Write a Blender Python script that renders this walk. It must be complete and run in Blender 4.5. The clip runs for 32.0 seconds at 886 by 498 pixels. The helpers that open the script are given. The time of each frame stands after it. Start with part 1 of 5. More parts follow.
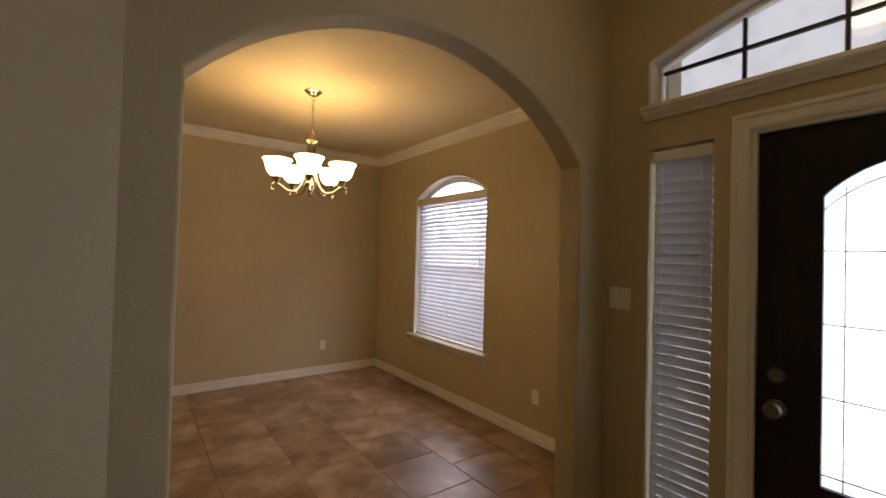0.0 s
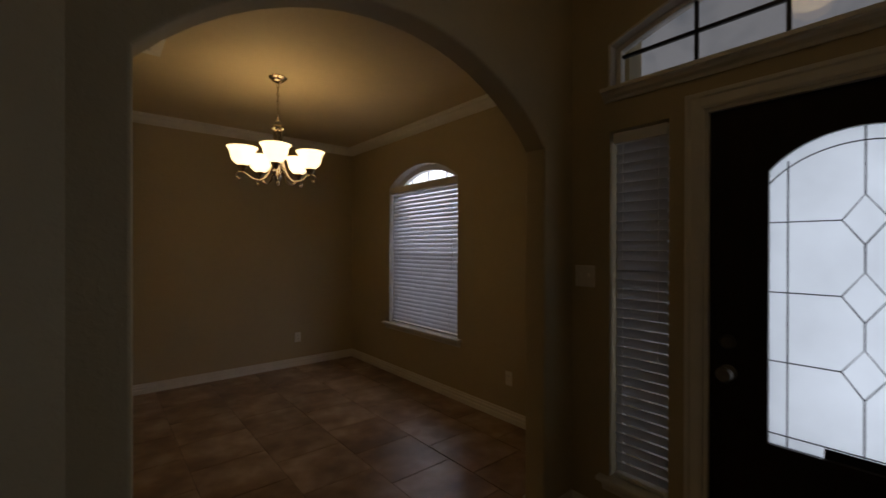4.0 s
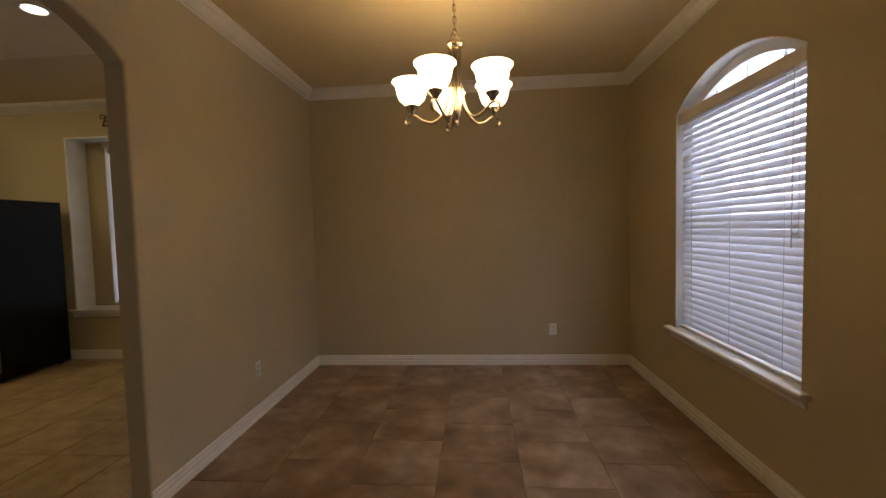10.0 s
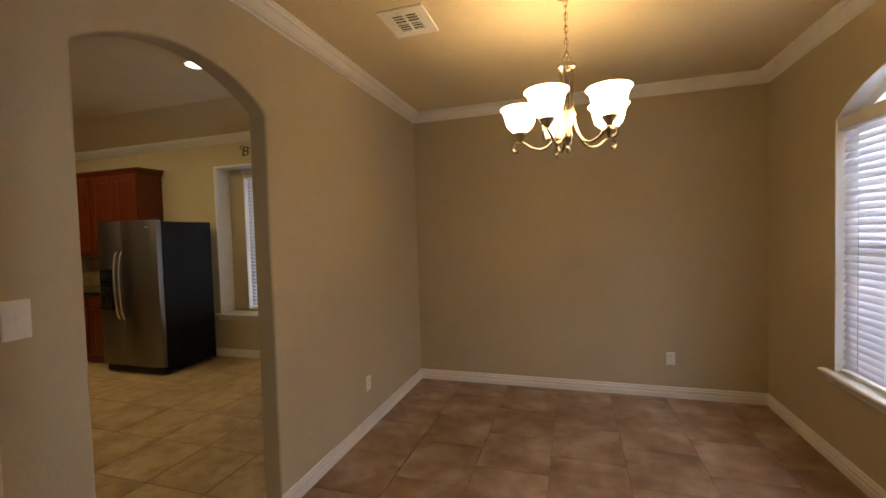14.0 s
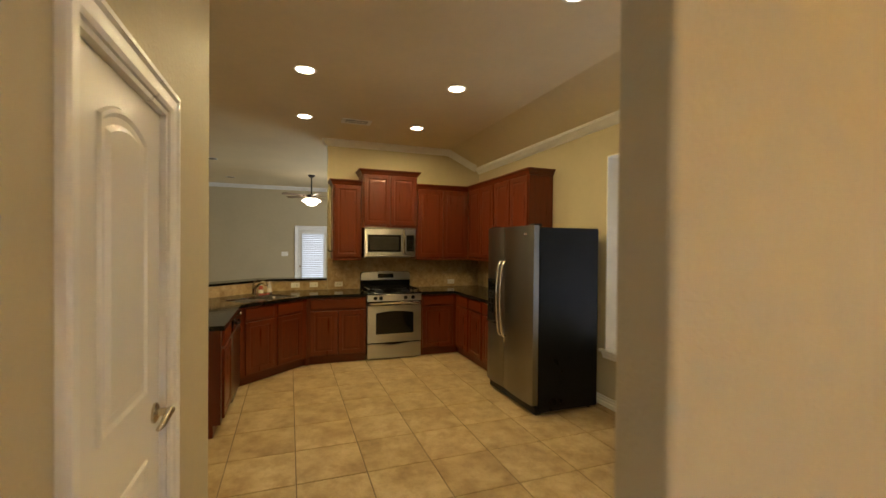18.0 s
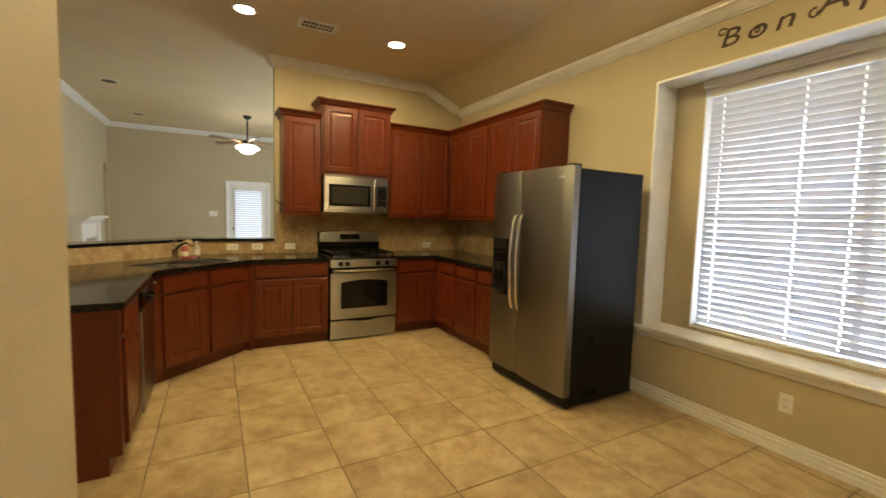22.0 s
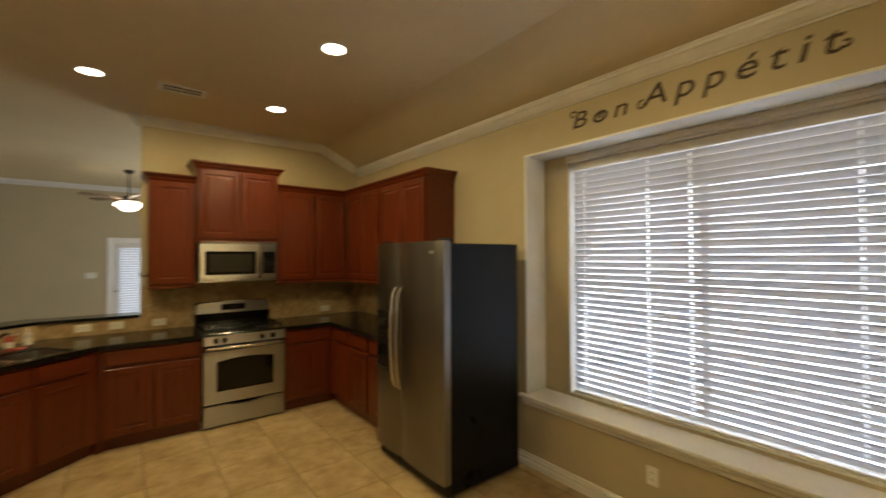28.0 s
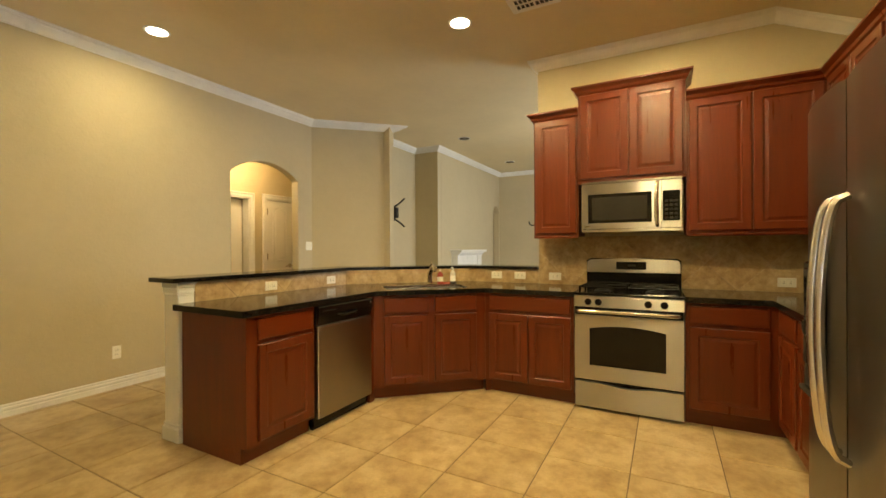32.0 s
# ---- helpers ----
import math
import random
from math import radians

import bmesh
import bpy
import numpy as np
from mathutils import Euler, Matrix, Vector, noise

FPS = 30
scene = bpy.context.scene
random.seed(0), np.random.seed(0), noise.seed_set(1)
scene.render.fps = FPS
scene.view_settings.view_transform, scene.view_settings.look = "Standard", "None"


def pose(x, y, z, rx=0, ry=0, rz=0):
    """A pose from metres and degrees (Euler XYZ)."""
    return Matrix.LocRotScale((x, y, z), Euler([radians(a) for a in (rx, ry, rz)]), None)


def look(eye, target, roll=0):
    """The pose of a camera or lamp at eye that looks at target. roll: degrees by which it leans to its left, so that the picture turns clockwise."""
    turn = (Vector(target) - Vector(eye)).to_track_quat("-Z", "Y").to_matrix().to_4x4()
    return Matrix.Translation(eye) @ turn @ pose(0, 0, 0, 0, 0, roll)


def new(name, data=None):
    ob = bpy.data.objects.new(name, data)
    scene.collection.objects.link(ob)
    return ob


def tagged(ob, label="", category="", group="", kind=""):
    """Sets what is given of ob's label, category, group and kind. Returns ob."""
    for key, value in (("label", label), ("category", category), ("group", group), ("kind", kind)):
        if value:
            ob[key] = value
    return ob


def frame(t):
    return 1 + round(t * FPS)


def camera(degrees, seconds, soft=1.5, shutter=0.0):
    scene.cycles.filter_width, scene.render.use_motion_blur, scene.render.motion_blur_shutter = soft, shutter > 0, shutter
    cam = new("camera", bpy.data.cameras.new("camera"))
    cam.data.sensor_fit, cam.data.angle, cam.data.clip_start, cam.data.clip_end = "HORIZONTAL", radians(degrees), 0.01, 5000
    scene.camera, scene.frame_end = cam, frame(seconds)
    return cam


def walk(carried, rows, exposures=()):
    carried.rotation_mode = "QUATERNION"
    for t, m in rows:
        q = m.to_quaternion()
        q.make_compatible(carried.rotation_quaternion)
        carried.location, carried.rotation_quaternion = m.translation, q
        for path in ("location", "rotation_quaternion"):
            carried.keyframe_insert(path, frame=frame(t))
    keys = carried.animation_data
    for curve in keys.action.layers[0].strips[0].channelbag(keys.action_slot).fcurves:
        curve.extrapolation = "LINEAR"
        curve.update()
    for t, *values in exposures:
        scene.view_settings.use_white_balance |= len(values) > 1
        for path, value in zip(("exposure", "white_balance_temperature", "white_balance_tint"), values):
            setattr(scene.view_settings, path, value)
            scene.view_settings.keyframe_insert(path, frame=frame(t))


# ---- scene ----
cam = camera(93.6, 32.0, shutter=0.5)
PATH = [
    (0, (0.301, 0.358, 1.491), (1.501, 1.958, 1.524), 1.6),
    (0.5, (0.32, 0.29, 1.486), (1.594, 1.831, 1.534), 0.4),
    (1, (0.339, 0.236, 1.462), (1.718, 1.684, 1.489), 0.4),
    (1.5, (0.345, 0.184, 1.439), (1.796, 1.56, 1.481), 0.3),
    (2, (0.351, 0.16, 1.422), (1.852, 1.482, 1.424), 0.4),
    (2.5, (0.366, 0.141, 1.411), (1.879, 1.45, 1.399), 0.4),
    (3, (0.335, 0.177, 1.418), (1.788, 1.551, 1.42), 0.5),
    (3.5, (0.334, 0.232, 1.417), (1.697, 1.696, 1.411), 0.8),
    (4, (0.324, 0.313, 1.447), (1.609, 1.845, 1.441), 0.1),
    (4.5, (0.406, 0.375, 1.498), (1.5, 2.049, 1.514), -1.6),
    (6.5, (1.12, 0.87, 1.605), (1.562, 2.816, 1.732), -0.9),
    (6.8, (1.194, 0.959, 1.555), (1.503, 2.929, 1.708), -0.4),
    (7, (1.251, 0.99, 1.59), (1.486, 2.974, 1.692), -0.9),
    (7.5, (1.345, 1.137, 1.578), (1.572, 3.121, 1.698), -1.6),
    (8, (1.424, 1.197, 1.544), (1.55, 3.191, 1.616), -1.7),
    (8.5, (1.452, 1.223, 1.484), (1.502, 3.221, 1.538), -0.6),
    (9, (1.434, 1.212, 1.454), (1.406, 3.212, 1.414), -1.1),
    (9.5, (1.451, 1.243, 1.408), (1.377, 3.241, 1.345), -1.4),
    (10, (1.494, 1.263, 1.367), (1.341, 3.255, 1.266), -1.5),
    (10.5, (1.488, 1.285, 1.359), (1.343, 3.273, 1.201), -1.2),
    (11, (1.493, 1.279, 1.358), (1.365, 3.269, 1.197), -1.1),
    (11.5, (1.481, 1.278, 1.404), (1.371, 3.268, 1.24), -1.5),
    (12, (1.431, 1.272, 1.473), (1.298, 3.265, 1.366), -0.0),
    (12.5, (1.422, 1.244, 1.512), (1.25, 3.236, 1.524), -1.0),
    (13, (1.428, 1.238, 1.55), (1.197, 3.224, 1.566), -2.3),
    (13.5, (1.42, 1.265, 1.528), (0.933, 3.204, 1.489), -1.8),
    (14, (1.423, 1.277, 1.513), (0.828, 3.186, 1.441), -1.7),
    (14.5, (1.366, 1.398, 1.496), (0.623, 3.249, 1.357), -2.0),
    (14.8, (1.313, 1.513, 1.494), (0.366, 3.274, 1.400), -1.8),
    (15, (1.281, 1.577, 1.504), (0.175, 3.243, 1.451), -1.9),
    (15.2, (1.252, 1.644, 1.514), (-0.036, 3.170, 1.568), -1.3),
    (15.5, (1.225, 1.757, 1.532), (-0.228, 3.127, 1.654), 0.0),
    (17.5, (0.442, 2.589, 1.625), (-1.417, 3.325, 1.570), -0.6),
    (18, (0.295, 2.650, 1.580), (-1.581, 3.342, 1.560), 0.5),
    (18.5, (-0.022, 2.695, 1.582), (-1.877, 3.442, 1.518), 0.2),
    (19, (-0.331, 2.732, 1.565), (-2.175, 3.503, 1.512), -1.4),
    (19.5, (-0.566, 2.714, 1.565), (-2.413, 3.481, 1.537), -0.4),
    (20, (-0.752, 2.642, 1.534), (-2.604, 3.397, 1.515), 0.6),
    (20.5, (-0.845, 2.592, 1.491), (-2.713, 3.307, 1.460), 1.4),
    (21, (-0.868, 2.558, 1.455), (-2.706, 3.341, 1.359), 2.0),
    (21.5, (-0.878, 2.540, 1.411), (-2.688, 3.379, 1.281), 1.9),
    (22, (-0.873, 2.571, 1.388), (-2.622, 3.529, 1.231), 1.6),
    (22.5, (-0.863, 2.612, 1.384), (-2.523, 3.713, 1.200), 2.4),
    (23, (-0.846, 2.641, 1.380), (-2.462, 3.806, 1.200), 2.0),
    (23.5, (-0.823, 2.681, 1.370), (-2.379, 3.924, 1.183), 1.7),
    (24, (-0.814, 2.703, 1.361), (-2.304, 4.022, 1.161), 2.0),
    (24.5, (-0.792, 2.741, 1.342), (-2.196, 4.151, 1.139), 1.7),
    (25, (-0.779, 2.781, 1.366), (-2.071, 4.289, 1.129), 1.8),
    (25.5, (-0.757, 2.814, 1.375), (-1.954, 4.402, 1.157), 1.5),
    (27.5, (-0.733, 2.975, 1.583), (-2.033, 4.494, 1.599), -1.9),
    (28, (-0.756, 3.018, 1.661), (-2.339, 4.239, 1.695), -0.2),
    (28.5, (-0.858, 3.070, 1.644), (-2.677, 3.899, 1.608), -1.2),
    (29, (-1.065, 3.146, 1.651), (-3.016, 3.583, 1.584), -1.2),
    (29.5, (-1.255, 3.237, 1.578), (-3.246, 3.424, 1.595), -0.6),
    (30, (-1.480, 3.399, 1.543), (-3.479, 3.393, 1.572), -1.5),
    (30.5, (-1.629, 3.616, 1.424), (-3.597, 3.262, 1.426), -3.3),
    (31, (-1.738, 3.874, 1.337), (-3.631, 3.230, 1.356), -3.2),
    (31.5, (-1.801, 4.123, 1.296), (-3.621, 3.293, 1.323), -1.7),
    (32, (-1.894, 4.274, 1.269), (-3.658, 3.332, 1.265), -0.3),
]
EXPOSURES = [(0, -0.33, 6880, 19), (0.5, -0.33, 6870, 19), (1, -0.42, 6850, 18.8), (1.5, -1.0, 6840, 18.5), (2, -1.46, 6830, 18.2), (2.5, -1.9, 6815, 17.8), (3, -2.2, 6800, 17.4), (4, -2.5, 6775, 16.8), (4.5, -2.38, 6760, 16.5), (6.5, -0.94, 6620, 21), (8, -1.04, 6580, 18.8), (10, -0.9, 6450, 18), (11, -0.7, 6280, 16.8), (13, -0.64, 6660, 18.8), (14, -0.28, 6550, 18.0), (15, 0.22, 6450, 14), (17.5, 0.6, 6500, 10.0), (18, 0.63, 6500, 10.0), (18.5, 0.83, 6500, 10.0), (20, 0.86, 6480, 9.5), (22, 1.05, 6400, 8.0), (24, 0.97, 6260, 5.0), (25.5, 0.7, 6240, 5.0), (27.5, 0.36, 6492, 10.0), (28.5, 0.38, 6650, 10.0), (29.2, 0.64, 6820, 10.0), (30, 1.26, 6900, 9.5), (31, 1.38, 6850, 7.0), (32, 1.47, 6850, 8.0)]
walk(cam, [(t, look(eye, target, roll)) for t, eye, target, roll in PATH], EXPOSURES)

# ---- light ----
world = bpy.data.worlds.new("sky")
scene.world = world
world.use_nodes = True
wt = world.node_tree
sky = wt.nodes.new("ShaderNodeTexSky")
sky.sky_type, sky.sun_disc, sky.sun_elevation, sky.sun_rotation = "NISHITA", False, radians(52), radians(235)
wt.links.new(sky.outputs["Color"], wt.nodes["Background"].inputs["Color"])
wt.nodes["Background"].inputs["Strength"].default_value = 0.10
sun_data = bpy.data.lights.new("sun", "SUN")
sun_data.energy, sun_data.angle, sun_data.color = 2.0, radians(3), (1.0, 0.95, 0.88)
sun = new("sun", sun_data)
sun.matrix_basis = look((-20, -14, 30), (0, 0, 0))


def sky_lamp(eye, target, w, h, watts, col=(0.78, 0.88, 1.0)):
    """The sky's light in a window's opening."""
    d = bpy.data.lights.new("window_light", "AREA")
    d.shape, d.size, d.size_y, d.energy, d.color = "RECTANGLE", w, h, watts, col
    ob = new("window_light", d)
    ob.matrix_basis = look(eye, target)
    return ob


def bulb(at, watts, radius, col):
    d = bpy.data.lights.new("bulb", "POINT")
    d.energy, d.shadow_soft_size, d.color = watts, radius, col
    ob = new("bulb", d)
    ob.location = at
    return ob


def can_lamp(at, watts, col):
    d = bpy.data.lights.new("can_bulb", "AREA")
    d.shape, d.size, d.energy, d.color = "DISK", 0.115, watts, col
    ob = new("can_bulb", d)
    ob.matrix_basis = look(at, (at[0], at[1] + 1e-4, 0))
    return ob


sky_lamp((3.55, 3.86, 1.75), (0, 3.86, 1.0), 2.0, 2.1, 165, (0.75, 0.84, 1.0))
sky_lamp((2.80, 0.49, 1.25), (0, 0.49, 1.25), 0.8, 1.5, 32)
sky_lamp((2.80, 1.25, 1.15), (0, 1.25, 1.15), 0.3, 1.8, 0.5)
sky_lamp((2.80, -0.27, 1.15), (0, -0.27, 1.15), 0.3, 1.8, 0.5)
sky_lamp((-1.825, 6.30, 1.30), (-1.825, 3.2, 2.1), 2.2, 1.9, 36, (0.71, 0.83, 1.0))
sky_lamp((-8.6, 5.84, 1.5), (-8.6, 0, 1.3), 2.4, 1.5, 54, (0.86, 0.93, 1.0))
sky_lamp((-12.1, 3.25, 1.2), (0, 3.25, 1.2), 0.7, 1.5, 3)
CANS = [(-4.95, 2.81), (-4.94, 4.20), (-3.55, 2.77), (-3.48, 4.17), (-1.79, 4.26), (-3.85, 0.52)]
for cx, cy in CANS:
    can_lamp((cx, cy, 3.082), 10.8 if cy > 1 else 5.2, (1.0, 0.77, 0.36) if cy > 1 else (1.0, 0.82, 0.40))
bulb((-5.75, -0.70, 2.45), 10, 0.08, (1.0, 0.72, 0.36))
CHAND = (1.41, 3.59)
for k in range(5):
    a = radians(32 + 72 * k)
    bulb((CHAND[0] + 0.25 * math.cos(a), CHAND[1] + 0.25 * math.sin(a), 2.172), 0.2, 0.11, (1.0, 0.71, 0.27))
bulb((1.57, 0.76, 2.80), 1.0, 0.10, (1.0, 0.62, 0.24))

# ---- building helpers ----
def put_mesh(name, bm, material, parent=None, smooth=False):
    bmesh.ops.recalc_face_normals(bm, faces=bm.faces)
    me = bpy.data.meshes.new(name)
    bm.to_mesh(me)
    bm.free()
    me.materials.append(material)
    if smooth:
        for p in me.polygons:
            p.use_smooth = True
        me.set_sharp_from_angle(angle=radians(38))
    ob = new(name, me)
    ob.parent = parent
    return ob


def part(name, bm, material, parent, label="", smooth=False):
    """One mesh under a thing or under a part."""
    return tagged(put_mesh(name, bm, material, parent, smooth), label)


def structure(name, bm, material, label="", smooth=False):
    return tagged(put_mesh(name, bm, material, None, smooth), label, kind="structure")


def thing(name, m, label, category, group=""):
    ob = new(name)
    ob.empty_display_size = 0.1
    ob.matrix_basis = m
    return tagged(ob, label, category, group)


def box(bm, x0, x1, y0, y1, z0, z1, bev=0.0, seg=1):
    vs = [bm.verts.new((x, y, z)) for z in (z0, z1) for x, y in ((x0, y0), (x1, y0), (x1, y1), (x0, y1))]
    fs = [bm.faces.new([vs[i] for i in f]) for f in ((3, 2, 1, 0), (4, 5, 6, 7), (0, 1, 5, 4), (1, 2, 6, 5), (2, 3, 7, 6), (3, 0, 4, 7))]
    if bev:
        es = list({e for f in fs for e in f.edges})
        bmesh.ops.bevel(bm, geom=es, offset=bev, segments=seg, affect="EDGES", profile=0.5)
    return bm


def B():
    return bmesh.new()


def boxed(*a):
    return box(B(), *a)


def extrude(bm, pts, off, put=lambda p: p, bev=0.0):
    """A prism: the outline pts (3D), moved by off."""
    off = Vector(off)
    a = [bm.verts.new(Vector(p)) for p in pts]
    b = [bm.verts.new(Vector(p) + off) for p in pts]
    fa = bm.faces.new(a)
    fb = bm.faces.new(b[::-1])
    n = len(pts)
    fs = [fa, fb] + [bm.faces.new((a[i], b[i], b[(i + 1) % n], a[(i + 1) % n])) for i in range(n)]
    if bev:
        bmesh.ops.bevel(bm, geom=list({*fa.edges, *fb.edges}), offset=bev, segments=2, affect="EDGES", profile=0.5)
    return bm


def lathe(bm, prof, seg=20, at=(0, 0, 0)):
    """Turns (radius, z) pairs about the z axis."""
    rings = []
    for r, z in prof:
        if r < 1e-5:
            rings.append([bm.verts.new((at[0], at[1], at[2] + z))])
        else:
            rings.append([bm.verts.new((at[0] + r * math.cos(2 * math.pi * k / seg), at[1] + r * math.sin(2 * math.pi * k / seg), at[2] + z)) for k in range(seg)])
    for p, q in zip(rings, rings[1:]):
        for k in range(seg):
            l = (k + 1) % seg
            if len(p) == 1 and len(q) > 1:
                bm.faces.new((p[0], q[k], q[l]))
            elif len(q) == 1 and len(p) > 1:
                bm.faces.new((p[k], p[l], q[0]))
            elif len(p) > 1:
                bm.faces.new((p[k], p[l], q[l], q[k]))
    return bm


def tube(bm, pts, r, seg=8, flat=1.0, ends=True):
    """A round bar along pts; r may be a list."""
    pts = [Vector(p) for p in pts]
    rs = r if isinstance(r, (list, tuple)) else [r] * len(pts)
    side, rings = None, []
    for i, p in enumerate(pts):
        d = (pts[min(i + 1, len(pts) - 1)] - pts[max(i - 1, 0)]).normalized()
        if side is None:
            side = d.cross(Vector((0, 0, 1)) if abs(d.z) < 0.9 else Vector((1, 0, 0))).normalized()
        side = (side - d * side.dot(d)).normalized()
        up = d.cross(side)
        rings.append([bm.verts.new(p + rs[i] * (math.cos(2 * math.pi * k / seg) * side + flat * math.sin(2 * math.pi * k / seg) * up)) for k in range(seg)])
    for p, q in zip(rings, rings[1:]):
        for k in range(seg):
            bm.faces.new((p[k], p[(k + 1) % seg], q[(k + 1) % seg], q[k]))
    if ends:
        bm.faces.new(rings[0][::-1])
        bm.faces.new(rings[-1])
    return bm


def arc(x0, x1, spring, rise, n=18):
    """Points of a segmental arch from x0 to x1 in (u, z)."""
    h, c = (x1 - x0) / 2, (x0 + x1) / 2
    rad = (h * h + rise * rise) / (2 * rise)
    a = math.asin(min(1, h / rad))
    return [(c + rad * math.sin(-a + 2 * a * k / n), spring + rise - rad + rad * math.cos(-a + 2 * a * k / n)) for k in range(n + 1)]


def sweep(bm, prof, path, closed=False, lean=0.0):
    """Carries a closed profile of (out, up) pairs along a level or rising path, mitred; out is to the path's left."""
    path = [Vector(p) for p in path]
    n, rings = len(path), []
    for i, p in enumerate(path):
        d1 = (p - path[i - 1]) if (i or closed) else (path[1] - p)
        d2 = (path[(i + 1) % n] - p) if (i < n - 1 or closed) else d1
        d1, d2 = Vector((d1.x, d1.y, 0)).normalized(), Vector((d2.x, d2.y, 0)).normalized()
        n1, n2 = Vector((-d1.y, d1.x, 0)), Vector((-d2.y, d2.x, 0))
        m = (n1 + n2).normalized()
        m = m / max(0.3, m.dot(n1))
        rings.append([bm.verts.new(p + m * o + Vector((0, 0, u))) for o, u in prof])
    k = len(prof)
    for a, b in list(zip(rings, rings[1:])) + ([(rings[-1], rings[0])] if closed else []):
        for j in range(k):
            bm.faces.new((a[j], a[(j + 1) % k], b[(j + 1) % k], b[j]))
    if not closed:
        bm.faces.new(rings[0])
        bm.faces.new(rings[-1][::-1])
    return bm


def wall(name, a, b, z0, z1, t, material, openings=(), label="", soft=0.012):
    """A wall whose seen face runs from a to b in plan, thickness t to the left of that line. Openings: (u0, u1, sill, head outline)."""
    a, b = Vector((*a, 0)), Vector((*b, 0))
    d = (b - a).normalized()
    nrm = Vector((-d.y, d.x, 0)) * t
    length, bm = (b - a).length, B()
    line, low = [(0, z0)], []
    for u0, u1, sill, head in openings:
        line += [(u0, z0)] + list(head) + [(u1, z0)]
        if sill > z0:
            low.append((u0, u1, sill))
    line += [(length, z0), (length, z1), (0, z1)]
    extrude(bm, [a + d * u + Vector((0, 0, z)) for u, z in line], nrm)
    for u0, u1, sill in low:
        extrude(bm, [a + d * u + Vector((0, 0, z)) for u, z in ((u0, z0), (u1, z0), (u1, sill), (u0, sill))], nrm)
    ob = structure(name, bm, material, label)
    if soft and openings:
        mod = ob.modifiers.new("rounded", "BEVEL")
        mod.width, mod.segments, mod.limit_method, mod.angle_limit = soft, 3, "ANGLE", radians(50)
    return ob


def flat(u0, u1, top):
    return [(u0, top), (u1, top)]

# ---- materials ----
def nodes_of(name):
    m = bpy.data.materials.new(name)
    m.use_nodes = True
    nt = m.node_tree
    return m, nt, nt.nodes["Principled BSDF"], nt.nodes["Material Output"]


def noise_node(nt, vec, scale, detail=3.0, rough=0.55, kind="ShaderNodeTexNoise"):
    n = nt.nodes.new("ShaderNodeTexNoise")
    n.inputs["Scale"].default_value, n.inputs["Detail"].default_value, n.inputs["Roughness"].default_value = scale, detail, rough
    nt.links.new(vec, n.inputs["Vector"])
    return n.outputs["Fac"]


def ramp(nt, fac, stops):
    r = nt.nodes.new("ShaderNodeValToRGB")
    while len(r.color_ramp.elements) < len(stops):
        r.color_ramp.elements.new(0.5)
    for e, (p, c) in zip(r.color_ramp.elements, stops):
        e.position, e.color = p, (*c, 1) if len(c) == 3 else c
    nt.links.new(fac, r.inputs["Fac"])
    return r.outputs["Color"]


def grey(v):
    return (v, v, v)


def blend(nt, kind, fac, a, b):
    n = nt.nodes.new("ShaderNodeMix")
    n.data_type, n.blend_type = "RGBA", kind
    for sock, v in ((n.inputs[0], fac), (n.inputs[6], a), (n.inputs[7], b)):
        if hasattr(v, "is_output"):
            nt.links.new(v, sock)
        else:
            sock.default_value = v if isinstance(v, (int, float)) else (*v, 1)
    return n.outputs[2]


def coords(nt, stretch=(1, 1, 1), kind="Object"):
    tc = nt.nodes.new("ShaderNodeTexCoord")
    mp = nt.nodes.new("ShaderNodeMapping")
    mp.inputs["Scale"].default_value = stretch
    nt.links.new(tc.outputs[kind], mp.inputs["Vector"])
    return mp.outputs["Vector"]


def bump(nt, bsdf, height, strength, distance):
    b = nt.nodes.new("ShaderNodeBump")
    b.inputs["Strength"].default_value, b.inputs["Distance"].default_value = strength, distance
    nt.links.new(height, b.inputs["Height"])
    nt.links.new(b.outputs["Normal"], bsdf.inputs["Normal"])


def simple(name, col, rough=0.5, metal=0.0, var=0.12, scale=6.0, fine=60.0, relief=0.0, relief_scale=80.0, coat=0.0, spec=0.5, stretch=(1, 1, 1), wear=0.1):
    """Colour with variation at two scales, roughness variation and a fine relief."""
    m, nt, p, _ = nodes_of(name)
    v = coords(nt, stretch)
    big, small = noise_node(nt, v, scale), noise_node(nt, v, fine, 4)
    lo, hi = [max(0, c * (1 - var)) for c in col], [min(1, c * (1 + var)) for c in col]
    c1 = ramp(nt, big, [(0.3, lo), (0.7, hi)])
    c2 = blend(nt, "MULTIPLY", 1.0, c1, ramp(nt, small, [(0.25, grey(1 - var * 0.6)), (0.75, grey(1.0))]))
    nt.links.new(c2, p.inputs["Base Color"])
    nt.links.new(ramp(nt, big, [(0.2, grey(max(0.02, rough - wear))), (0.8, grey(min(1, rough + wear)))]), p.inputs["Roughness"])
    p.inputs["Metallic"].default_value = metal
    p.inputs["Coat Weight"].default_value = coat
    p.inputs["Coat Roughness"].default_value = 0.15
    p.inputs["Specular IOR Level"].default_value = spec
    if relief:
        bump(nt, p, noise_node(nt, v, relief_scale, 3), 0.6, relief)
    return m


